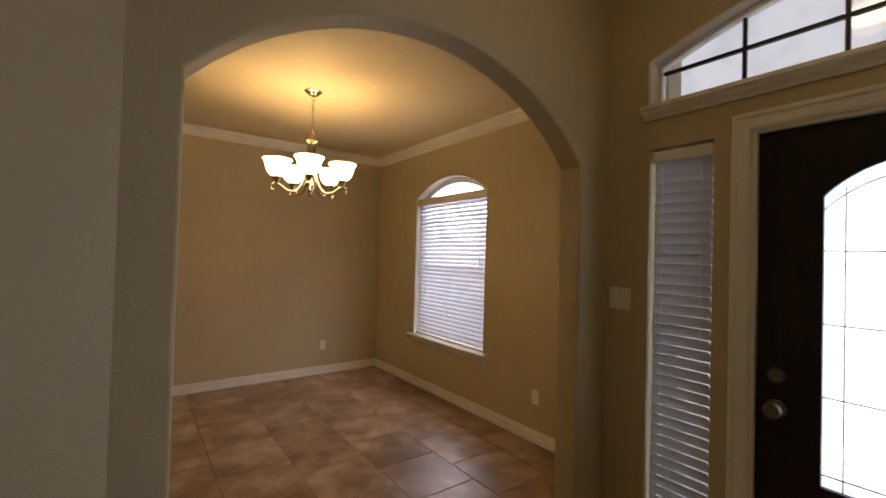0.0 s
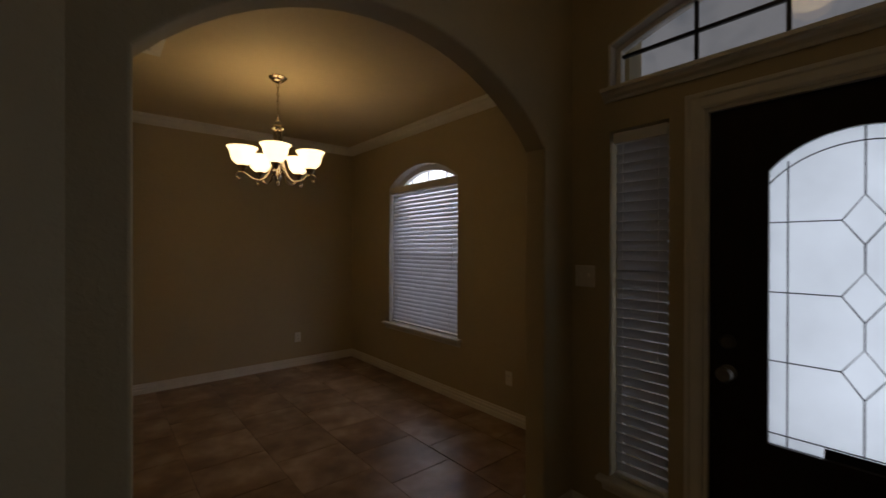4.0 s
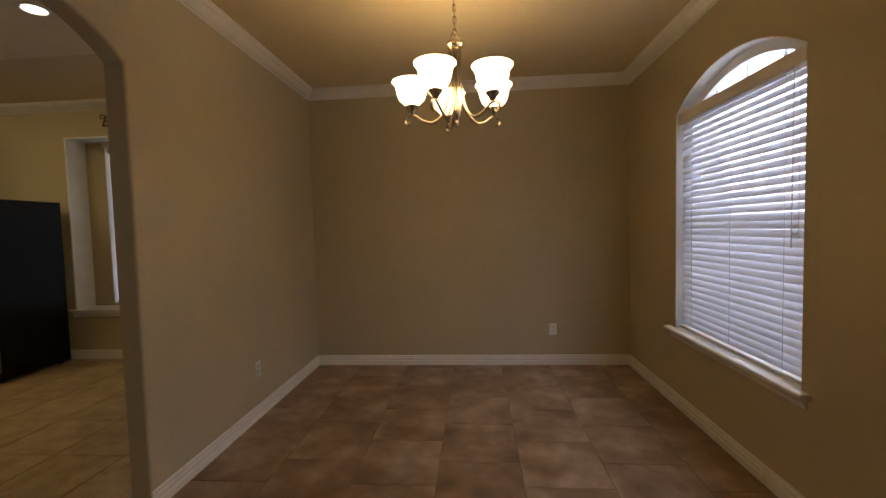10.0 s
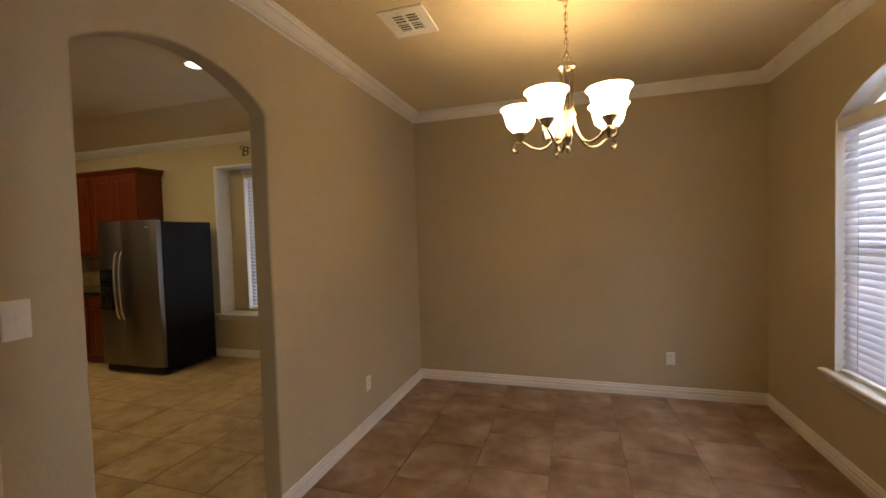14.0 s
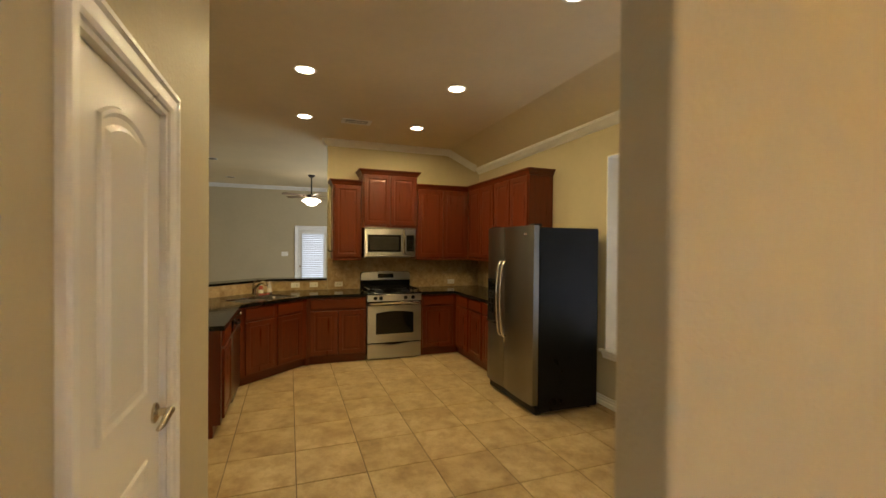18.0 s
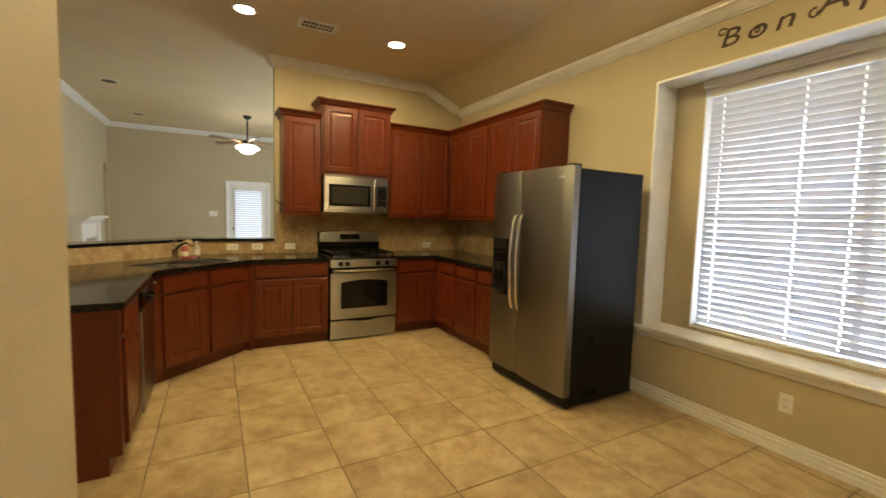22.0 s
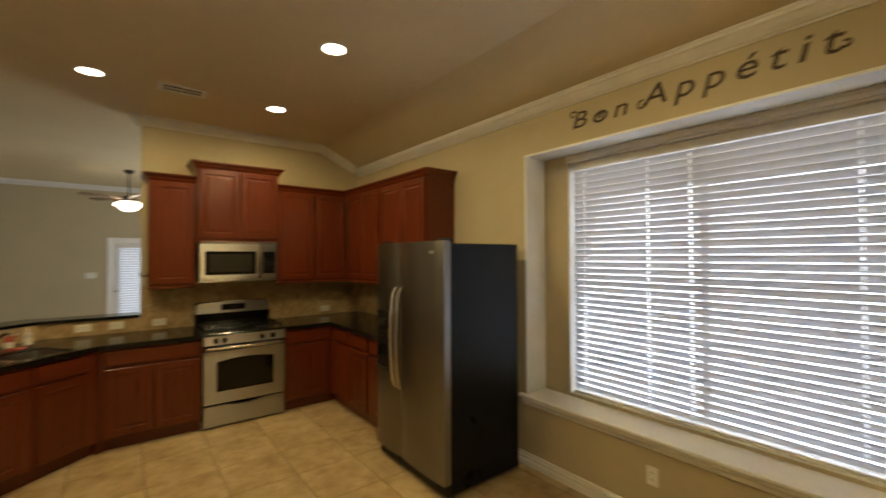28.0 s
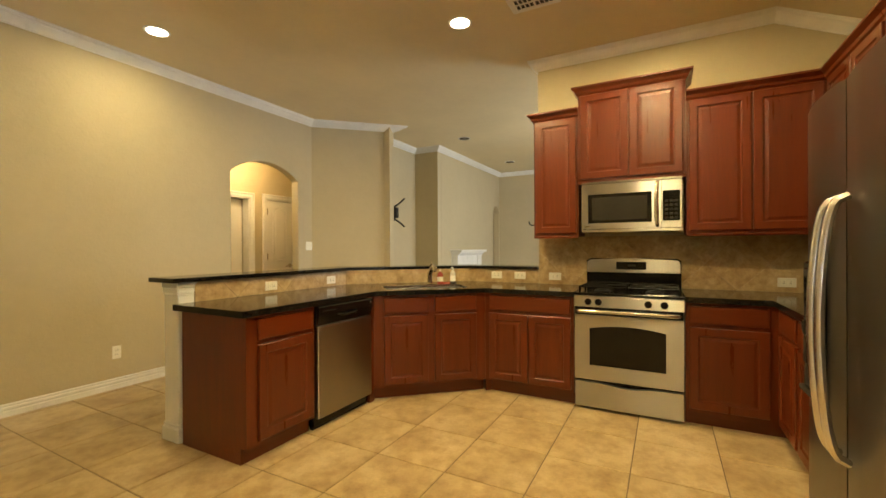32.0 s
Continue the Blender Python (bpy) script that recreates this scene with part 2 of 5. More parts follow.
def paint_wall(name, col):
    """Painted drywall with a sprayed, knocked-down texture."""
    m, nt, p, _ = nodes_of(name)
    v = coords(nt)
    big = noise_node(nt, v, 1.3, 4)
    c = ramp(nt, big, [(0.3, [x * 0.95 for x in col]), (0.7, [x * 1.03 for x in col])])
    spots = noise_node(nt, v, 14, 5)
    c = blend(nt, "MULTIPLY", 1.0, c, ramp(nt, spots, [(0.3, grey(0.97)), (0.65, grey(1.0))]))
    nt.links.new(c, p.inputs["Base Color"])
    p.inputs["Roughness"].default_value = 0.62
    p.inputs["Specular IOR Level"].default_value = 0.35
    lumps = ramp(nt, noise_node(nt, v, 38, 2), [(0.48, grey(0.0)), (0.58, grey(1.0))])
    peel = noise_node(nt, v, 160, 2)
    bump(nt, p, blend(nt, "ADD", 0.35, lumps, peel), 0.28, 0.0014)
    return m


def wood(name, dark, light, rough=0.33, along=(14, 14, 1.1), coat=0.0):
    m, nt, p, _ = nodes_of(name)
    v = coords(nt, along)
    g = noise_node(nt, v, 2.2, 6, 0.62)
    f = noise_node(nt, coords(nt, tuple(a * 5 for a in along)), 3.0, 3)
    info = nt.nodes.new("ShaderNodeObjectInfo")
    c = ramp(nt, g, [(0.28, dark), (0.5, [(a + b) / 2 for a, b in zip(dark, light)]), (0.74, light)])
    c = blend(nt, "MULTIPLY", 1.0, c, ramp(nt, f, [(0.3, grey(0.95)), (0.6, grey(1.0))]))
    c = blend(nt, "MULTIPLY", 1.0, c, ramp(nt, info.outputs["Random"], [(0, grey(0.85)), (1, grey(1.0))]))
    nt.links.new(c, p.inputs["Base Color"])
    nt.links.new(ramp(nt, g, [(0.2, grey(rough - 0.06)), (0.8, grey(rough + 0.1))]), p.inputs["Roughness"])
    p.inputs["Coat Weight"].default_value, p.inputs["Coat Roughness"].default_value = coat, 0.22
    p.inputs["Specular IOR Level"].default_value = 0.35
    bump(nt, p, f, 0.25, 0.0004)
    return m


def stone_tile(name, a, b, c3, rough=0.3, scale=3.2, seed_shift=9.0, relief=0.0008, spots=(0.74, 0.68, 0.6), detail=5.0):
    """Mottled tile; each one draws another part of the pattern."""
    m, nt, p, _ = nodes_of(name)
    info = nt.nodes.new("ShaderNodeObjectInfo")
    tc = nt.nodes.new("ShaderNodeNewGeometry")
    mul = nt.nodes.new("ShaderNodeVectorMath")
    mul.operation = "MULTIPLY_ADD"
    comb = nt.nodes.new("ShaderNodeCombineXYZ")
    for s in range(3):
        nt.links.new(info.outputs["Random"], comb.inputs[s])
    nt.links.new(comb.outputs[0], mul.inputs[0])
    mul.inputs[1].default_value = (seed_shift * 7, seed_shift * 3, seed_shift)
    nt.links.new(tc.outputs["Position"], mul.inputs[2])
    v = mul.outputs[0]
    big, mid, fine = noise_node(nt, v, scale, detail, 0.6), noise_node(nt, v, scale * 3.1, detail, 0.65), noise_node(nt, v, 70, 3)
    col = ramp(nt, big, [(0.3, a), (0.5, b), (0.72, c3)])
    col = blend(nt, "MULTIPLY", 1.0, col, ramp(nt, mid, [(0.32, spots), (0.56, grey(1.0))]))
    col = blend(nt, "MULTIPLY", 1.0, col, ramp(nt, fine, [(0.3, grey(0.9)), (0.7, grey(1.0))]))
    col = blend(nt, "MULTIPLY", 1.0, col, ramp(nt, info.outputs["Random"], [(0, (0.9, 0.89, 0.87)), (1, grey(1.0))]))
    nt.links.new(col, p.inputs["Base Color"])
    nt.links.new(ramp(nt, mid, [(0.2, grey(rough - 0.02)), (0.8, grey(rough + 0.05))]), p.inputs["Roughness"])
    bump(nt, p, mid, 0.5, relief)
    return m


def granite(name):
    m, nt, p, _ = nodes_of(name)
    v = coords(nt)
    vo = nt.nodes.new("ShaderNodeTexVoronoi")
    vo.inputs["Scale"].default_value = 210
    nt.links.new(v, vo.inputs["Vector"])
    c = ramp(nt, vo.outputs["Color"], [(0.0, (0.005, 0.0045, 0.004)), (0.72, (0.010, 0.009, 0.0075)), (0.86, (0.020, 0.016, 0.011)), (1.0, (0.045, 0.036, 0.025))])
    c = blend(nt, "ADD", 0.25, c, ramp(nt, noise_node(nt, v, 20, 4), [(0.5, grey(0.0)), (0.8, grey(0.03))]))
    nt.links.new(c, p.inputs["Base Color"])
    nt.links.new(ramp(nt, noise_node(nt, v, 5, 3), [(0.3, grey(0.08)), (0.8, grey(0.16))]), p.inputs["Roughness"])
    p.inputs["Specular IOR Level"].default_value = 0.27
    return m


def steel(name, col=(0.58, 0.57, 0.55), rough=0.3, brush=0.8):
    """Stainless steel, brushed level."""
    m, nt, p, _ = nodes_of(name)
    s = noise_node(nt, coords(nt), 4.0, 3)
    nt.links.new(ramp(nt, s, [(0.3, [c * 0.94 for c in col]), (0.7, col)]), p.inputs["Base Color"])
    p.inputs["Metallic"].default_value = 1.0
    nt.links.new(ramp(nt, s, [(0.25, grey(rough - 0.015)), (0.75, grey(rough + 0.02))]), p.inputs["Roughness"])
    lay = nt.nodes.new("ShaderNodeTangent")
    lay.direction_type, lay.axis = "RADIAL", "Z"
    nt.links.new(lay.outputs[0], p.inputs["Tangent"])
    p.inputs["Anisotropic"].default_value, p.inputs["Anisotropic Rotation"].default_value = brush, 0.25
    return m


def glowing(name, col, strength, rough=0.4):
    m, nt, p, _ = nodes_of(name)
    p.inputs["Base Color"].default_value = (0.85, 0.83, 0.78, 1)
    p.inputs["Roughness"].default_value = rough
    n = noise_node(nt, coords(nt), 12.0, 3)
    nt.links.new(ramp(nt, n, [(0.3, [c * 0.9 for c in col]), (0.7, col)]), p.inputs["Emission Color"])
    p.inputs["Emission Strength"].default_value = strength
    return m


def clear_glass(name, rough=0.0, tint=(1, 1, 1)):
    m, nt, p, _ = nodes_of(name)
    p.inputs["Base Color"].default_value = (*tint, 1)
    p.inputs["Transmission Weight"].default_value, p.inputs["IOR"].default_value = 1.0, 1.45
    nt.links.new(ramp(nt, noise_node(nt, coords(nt), 3.0), [(0.3, grey(rough)), (0.8, grey(rough + 0.02))]), p.inputs["Roughness"])
    return m


def frosted(name, col=(0.9, 0.93, 0.95)):
    """Obscure glass that scatters the daylight behind it."""
    m, nt, p, out = nodes_of(name)
    tr, gl, mx = nt.nodes.new("ShaderNodeBsdfTranslucent"), nt.nodes.new("ShaderNodeBsdfGlossy"), nt.nodes.new("ShaderNodeMixShader")
    n = noise_node(nt, coords(nt), 2.5, 4)
    nt.links.new(ramp(nt, n, [(0.3, [c * 0.86 for c in col]), (0.7, col)]), tr.inputs["Color"])
    gl.inputs["Roughness"].default_value = 0.12
    mx.inputs[0].default_value = 0.06
    nt.links.new(tr.outputs[0], mx.inputs[1])
    nt.links.new(gl.outputs[0], mx.inputs[2])
    nt.links.new(mx.outputs[0], out.inputs["Surface"])
    return m


def slat_white(name):
    """Painted blind slat that lets a little light through."""
    m, nt, p, out = nodes_of(name)
    p.inputs["Base Color"].default_value = (0.78, 0.79, 0.80, 1)
    n = noise_node(nt, coords(nt, (1, 1, 30)), 6.0, 3)
    nt.links.new(ramp(nt, n, [(0.3, (0.70, 0.71, 0.75)), (0.7, (0.76, 0.77, 0.81))]), p.inputs["Base Color"])
    p.inputs["Roughness"].default_value = 0.42
    tr, mx = nt.nodes.new("ShaderNodeBsdfTranslucent"), nt.nodes.new("ShaderNodeMixShader")
    tr.inputs["Color"].default_value = (0.8, 0.82, 0.85, 1)
    mx.inputs[0].default_value = 0.30
    nt.links.new(p.outputs[0], mx.inputs[1])
    nt.links.new(tr.outputs[0], mx.inputs[2])
    nt.links.new(mx.outputs[0], out.inputs["Surface"])
    return m


WALL = paint_wall("tan_wall_paint", (0.50, 0.424, 0.272))
CEIL = paint_wall("ceiling_paint", (0.70, 0.588, 0.372))
TRIM = simple("white_trim_paint", (0.78, 0.76, 0.71), 0.35, var=0.05, fine=30)
GROUT = simple("grout", (0.20, 0.145, 0.09), 0.85, var=0.2, scale=3, relief=0.0005)
TILE = stone_tile("beige_floor_tile", (0.36, 0.245, 0.122), (0.50, 0.372, 0.195), (0.62, 0.49, 0.295), 0.32)
TILE_D = stone_tile("brown_floor_tile", (0.19, 0.113, 0.062), (0.325, 0.213, 0.127), (0.50, 0.375, 0.262), 0.34, scale=3.4, spots=(0.86, 0.82, 0.77), relief=0.0003, detail=2.2)
SPLASH = stone_tile("travertine_tile", (0.38, 0.26, 0.13), (0.53, 0.385, 0.205), (0.64, 0.50, 0.31), 0.4, scale=7)
GROUT_W = simple("splash_grout", (0.42, 0.34, 0.23), 0.85, var=0.15, scale=5)
CHERRY = wood("cherry_cabinet", (0.102, 0.0164, 0.0037), (0.148, 0.0258, 0.0055), 0.30, (9, 9, 0.9), 0.25)
CHERRY_H = wood("cherry_cabinet_level", (0.102, 0.0164, 0.0037), (0.148, 0.0258, 0.0055), 0.30, (0.9, 9, 9), 0.25)
GRANITE = granite("black_granite")
STEEL = steel("brushed_steel", (0.24, 0.225, 0.205), 0.33)
STEEL_O = steel("brushed_steel_oven", (0.42, 0.405, 0.37), 0.33, 0.93)
STEEL_V = steel("brushed_steel_bright", (0.45, 0.435, 0.41), 0.32, 0.93)
STEEL_H = steel("polished_steel", (0.66, 0.645, 0.615), 0.22, 0.0)
NICKEL = simple("satin_nickel", (0.62, 0.55, 0.44), 0.22, 1.0, var=0.08, scale=20, wear=0.03)
BLADE = wood("fan_blade_wood", (0.20, 0.125, 0.065), (0.32, 0.215, 0.12), 0.4)
PEWTER = simple("dull_pewter", (0.17, 0.155, 0.135), 0.36, 1.0, var=0.15, scale=25, wear=0.05)
CHROME = simple("chrome", (0.75, 0.74, 0.72), 0.12, 1.0, var=0.05, scale=15, wear=0.05)
BLACK = simple("black_enamel", (0.006, 0.006, 0.0065), 0.18, var=0.3, scale=8, spec=0.3, wear=0.04)
BLACKM = simple("black_matte", (0.008, 0.008, 0.0085), 0.5, var=0.25, scale=10, spec=0.3)
FRIDGE_SIDE = simple("black_textured_steel", (0.006, 0.0065, 0.008), 0.34, var=0.2, scale=5, spec=0.16, relief=0.0006, relief_scale=260)
DARKGLASS = simple("dark_oven_glass", (0.006, 0.0055, 0.005), 0.08, var=0.2, scale=3, wear=0.03, spec=0.35)
SCREEN = simple("dark_door_screen", (0.030, 0.027, 0.023), 0.22, var=0.1, scale=5, wear=0.02, spec=0.3)
# Stainless darkened for the sink bowls: their inner shade is in the colour.
STEEL_SHADED = steel("shaded_sink_steel", (0.13, 0.125, 0.12), 0.36)
PLATE = simple("white_plastic", (0.80, 0.78, 0.72), 0.32, var=0.04, scale=20)
SLOT = simple("dark_slot", (0.03, 0.03, 0.03), 0.6)
DOORWHITE = simple("white_door_paint", (0.76, 0.73, 0.66), 0.30, var=0.03, scale=3, wear=0.02, relief=0.0003, relief_scale=40, coat=0.2)
DARKDOOR = wood("dark_stained_door", (0.006, 0.003, 0.002), (0.016, 0.008, 0.005), 0.38, coat=0.0)
CAME = simple("lead_came", (0.03, 0.03, 0.035), 0.45, 0.6, var=0.2, scale=20)
FROST = frosted("obscure_glass")
GLASS = clear_glass("window_glass")
SLAT = slat_white("blind_slat")
# White trim made lighter and cooler: window daylight is put into the colour.
TRIM_DAYLIT = simple("daylit_white_paint", (0.82, 0.83, 0.80), 0.4, var=0.05, scale=4, fine=30)
VINYL = simple("window_vinyl", (0.74, 0.74, 0.72), 0.4, var=0.06, scale=8)
CORD = simple("blind_cord", (0.8, 0.8, 0.78), 0.7, var=0.05)
SHADE = glowing("lit_alabaster_glass", (1.0, 0.72, 0.36), 15.5)
LENS = glowing("lit_lamp_lens", (1.0, 0.90, 0.72), 14.0)
FANGLOW = glowing("lit_fan_bowl", (1.0, 0.86, 0.66), 5.0)
DECAL = simple("brown_decal", (0.055, 0.032, 0.018), 0.6, var=0.2, scale=30)
IRON = simple("black_iron", (0.02, 0.018, 0.017), 0.5, 0.6, var=0.3, scale=25, relief=0.0006)
DARKPL = simple("dark_plastic", (0.05, 0.048, 0.045), 0.4, var=0.15)
PINK = simple("pink_soap", (0.46, 0.11, 0.09), 0.25, var=0.1, coat=0.3)
CLEARP = simple("clear_soap_bottle", (0.62, 0.60, 0.54), 0.15, var=0.1)
STREET = simple("driveway_concrete", (0.42, 0.41, 0.39), 0.85, var=0.15, scale=0.5, relief=0.002)
CARPET = simple("beige_carpet", (0.36, 0.30, 0.22), 0.95, var=0.15, scale=3, fine=200, relief=0.003, relief_scale=300)


def backdrop_mat(name, low, high, strength, scale, split=0.5):
    """Daylight outdoors, out of focus."""
    m, nt, p, out = nodes_of(name)
    e = nt.nodes.new("ShaderNodeEmission")
    n = noise_node(nt, coords(nt), scale, 3)
    nt.links.new(ramp(nt, n, [(split - 0.18, low), (split + 0.1, high)]), e.inputs["Color"])
    e.inputs["Strength"].default_value = strength
    nt.links.new(e.outputs[0], out.inputs["Surface"])
    return m


BACK_F = backdrop_mat("bright_sky", (0.50, 0.58, 0.68), (0.86, 0.92, 1.0), 0.95, 1.3)
BACK_D = backdrop_mat("bright_side_sky", (0.80, 0.88, 0.95), (0.92, 0.97, 1.0), 2.2, 0.9)
BACK_K = backdrop_mat("bright_garden", (0.72, 0.67, 0.62), (1.0, 1.0, 1.0), 1.1, 0.7, 0.42)
BACK_Y = backdrop_mat("bright_yard", (0.55, 0.62, 0.66), (0.9, 0.95, 1.0), 0.3, 0.8)

# ---- the rooms ----
H, HD, HF = 3.10, 2.757, 3.45      # ceilings: kitchen and living room, dining room, foyer
# dining room
wall("wall_dining_east", (2.97, 1.60), (2.97, 5.50), 0, 3.45, -0.17, WALL, [(1.65, 2.85, 0.58, arc(1.65, 2.85, 2.14, 0.197))], "tan textured wall with an arched window opening", soft=0)
wall("wall_dining_north", (-0.13, 5.36), (3.10, 5.36), 0, 3.45, 0.14, WALL, (), "tan textured wall of the empty dining room")
wall("wall_dining_west", (-0.13, 1.50), (-0.13, 5.80), 0, 3.45, 0.11, WALL, [(0.74, 1.642, 0, arc(0.74, 1.642, 2.185, 0.157))], "tan textured wall with an arched opening to the kitchen")
wall("wall_dining_south", (0.24, 1.63), (3.10, 1.63), 0, 3.45, 0.13, WALL, [(0.16, 1.88, 0, arc(0.16, 1.88, 1.965, 0.388))], "tan textured wall with a wide arched opening")
# foyer
wall("wall_foyer_corner", (-0.75, 1.19), (0.33, 1.655), 0, HF, 0.13, WALL, (), "tan textured angled wall beside the arch")
wall("wall_foyer_east", (2.37, -0.70), (2.37, 1.66), 0, 2.235, -0.16, WALL, [
    (0.27, 0.56, 0.26, flat(0.27, 0.56, 2.05)), (0.71, 1.675, 0, flat(0.71, 1.675, 2.055)), (1.82, 2.11, 0.26, flat(1.82, 2.11, 2.05))],
    "tan textured wall round the front door", soft=0)
wall("wall_foyer_east_upper", (2.37, -0.70), (2.37, 1.66), 2.235, HF, -0.16, WALL, [(0.265, 2.115, 2.265, arc(0.265, 2.115, 2.495, 0.185))], "tan textured wall round the arched transom window", soft=0)
wall("wall_foyer_step", (0.25, -0.83), (0.25, -0.16), 0, HF, 0.10, WALL, (), "tan textured wall")
wall("wall_foyer_south", (0.20, -0.70), (2.55, -0.70), 0, HF, -0.13, WALL, (), "tan textured wall")
# kitchen
wall("wall_kitchen_north", (-6.20, 5.59), (-0.13, 5.59), 0, 3.3, 0.235, WALL, [(3.20, 5.55, 0.545, flat(3.20, 5.55, 2.465))], "tan textured wall with a deep window recess", soft=0)
wall("wall_window_recess", (-3.10, 5.826), (-0.55, 5.826), 0.3, 2.7, 0.14, WALL, [(0.345, 2.205, 0.585, flat(0.345, 2.205, 2.390))], "tan wall at the back of the window recess", soft=0)
wall("wall_pantry", (-2.25, 2.24), (-0.24, 2.24), 0, H + 0.2, -0.13, WALL, [(0.81, 1.50, 0, flat(0.81, 1.50, 2.045))], "tan textured wall with a white pantry door", soft=0)
wall("wall_pantry_end", (-2.25, 0.89), (-2.25, 2.11), 0, H + 0.2, -0.13, WALL, (), "tan textured end wall of the pantry")
wall("wall_hall_side", (-0.65, 0.89), (-0.65, 1.30), 0, HF, 0.10, WALL, (), "tan textured wall")
wall("wall_hall_north", (-2.12, 0.89), (-0.65, 0.89), 0, HF, 0.13, WALL, (), "tan textured wall")
wall("wall_range", (-5.98, 3.17), (-5.98, 5.70), 0, H + 0.2, 0.13, WALL, (), "tan textured wall behind the range")
wall("wall_south", (-6.30, -0.17), (0.30, -0.17), 0, HF, -0.13, WALL, [(0.30, 1.30, 0, arc(0.30, 1.30, 2.19, 0.18))], "tan textured wall with an arched opening to a hall")
# living room
wall("wall_living_angled", (-7.06, 0.68), (-6.235, -0.186), 0, H + 0.2, -0.13, WALL, (), "tan textured angled wall")
wall("wall_living_return", (-7.06, 0.20), (-7.06, 0.68), 0, H + 0.2, -0.10, WALL, (), "tan textured wall return")
wall("wall_living_alcove", (-8.45, 0.20), (-7.00, 0.20), 0, H + 0.2, -0.13, WALL, (), "tan textured alcove wall")
wall("wall_living_step", (-8.45, 0.07), (-8.45, 0.67), 0, H + 0.2, 0.13, WALL, (), "tan textured wall step")
wall("wall_living_south", (-11.75, 0.67), (-8.58, 0.67), 0, H + 0.2, -0.13, WALL, [(0.17, 0.56, 0, arc(0.17, 0.56, 2.10, 0.17))], "tan textured wall with a narrow arched opening")
wall("wall_living_west", (-11.60, 0.40), (-11.60, 5.85), 0, H + 0.2, 0.15, WALL, [(2.45, 3.24, 0, flat(2.45, 3.24, 1.99))], "tan textured wall with a glazed door", soft=0)
wall("wall_living_north", (-11.70, 5.75), (-6.05, 5.75), 0, H + 0.2, 0.15, WALL, [(1.9, 4.3, 0.75, flat(1.9, 4.3, 2.25))], "tan textured wall with a wide window", soft=0)
wall("wall_niche_back", (-11.75, 0.05), (-10.80, 0.05), 0, H, -0.1, WALL, (), "tan wall beyond the narrow opening")
# Unseen wall, added to stop sky light leaking in and darken the niche.
wall("niche_light_block", (-10.95, 0.05), (-10.95, 0.56), 0, H, -0.1, WALL, (), "unseen tan wall added to keep sky light out of the narrow opening")
# hall behind the arch in the south wall
wall("wall_room_back", (-7.60, -2.05), (-4.40, -2.05), 0, 2.9, -0.12, WALL, (), "tan wall of the dark room behind the hall")
wall("wall_hall_back", (-7.45, -1.15), (-4.55, -1.15), 0, 2.9, -0.12, WALL, [(0.63, 1.18, 0, flat(0.63, 1.18, 2.045)), (1.47, 2.03, 0, flat(1.47, 2.03, 2.03))], "tan textured hall wall with a white door", soft=0)
wall("wall_hall_left", (-4.60, -2.10), (-4.60, -0.25), 0, 2.9, -0.12, WALL, (), "tan hall wall")
wall("wall_hall_right", (-7.40, -2.10), (-7.40, -0.25), 0, 2.9, 0.12, WALL, (), "tan hall wall")
wall("wall_hall_front", (-7.50, -0.30), (-6.20, -0.30), 0, 2.9, 0.06, WALL, (), "tan hall wall")

# ceilings
structure("ceiling_living", boxed(-11.8, -5.98, -0.3, 5.9, H, H + 0.1), CEIL, "smooth tan painted living room ceiling")
structure("ceiling_kitchen", extrude(B(), [(-5.98, y, z) for y, z in ((-0.3, H), (5.04, H), (5.60, 2.835), (5.82, 2.73), (5.82, H + 0.12), (-0.3, H + 0.12))], (5.85, 0, 0)),
          CEIL, "tan painted kitchen ceiling that slopes down to the window wall")
structure("ceiling_dining", boxed(-0.2, 3.1, 1.7, 5.5, HD, HD + 0.1), CEIL, "tan painted dining room ceiling")
structure("ceiling_foyer", boxed(-2.2, 2.55, -0.85, 1.70, HF, HF + 0.1), CEIL, "tan painted foyer ceiling")
structure("ceiling_hall", boxed(-7.5, -4.5, -2.15, -0.25, 2.75, 2.85), CEIL, "tan painted hall ceiling")

# grounds under the tiles
structure("floor_base", boxed(-7.6, 3.05, -0.80, 5.75, -0.12, -0.004), GROUT, "mortar bed with brown grout")
structure("floor_base_hall", boxed(-7.5, -4.5, -2.15, -0.80, -0.12, -0.004), GROUT, "mortar bed with brown grout in the hall")
structure("floor_living", boxed(-11.9, -6.15, 0.0, 5.9, -0.1, 0.006), CARPET, "beige carpet in the living room")
structure("ground", boxed(-400, 400, -400, 400, -0.5, -0.15), STREET, "pale concrete ground outside the house")

# crown mouldings and baseboards
CROWN = [(0, 0), (0.012, 0), (0.016, 0.012), (0.030, 0.018), (0.052, 0.040), (0.074, 0.070), (0.088, 0.078), (0.092, 0.098), (0.100, 0.102), (0.100, 0.115), (0, 0.115)]
CROWN = [(o * 0.85, u * 0.80) for o, u in CROWN]
BASE = [(0, 0), (0.017, 0), (0.017, 0.040), (0.010, 0.045), (0.010, 0.050), (0.014, 0.055), (0.014, 0.070), (0.007, 0.075), (0.007, 0.080), (0.010, 0.084), (0.008, 0.094), (0, 0.098)]


def crown(name, path, z, closed=False, label="white painted crown moulding"):
    structure(name, sweep(B(), CROWN, [(*p[:2], p[2] if len(p) > 2 else z - 0.092) for p in path], closed), TRIM, label)


def baseboard(name, path, label="white painted moulded baseboard"):
    structure(name, sweep(B(), BASE, [(*p, 0) for p in path]), TRIM, label)


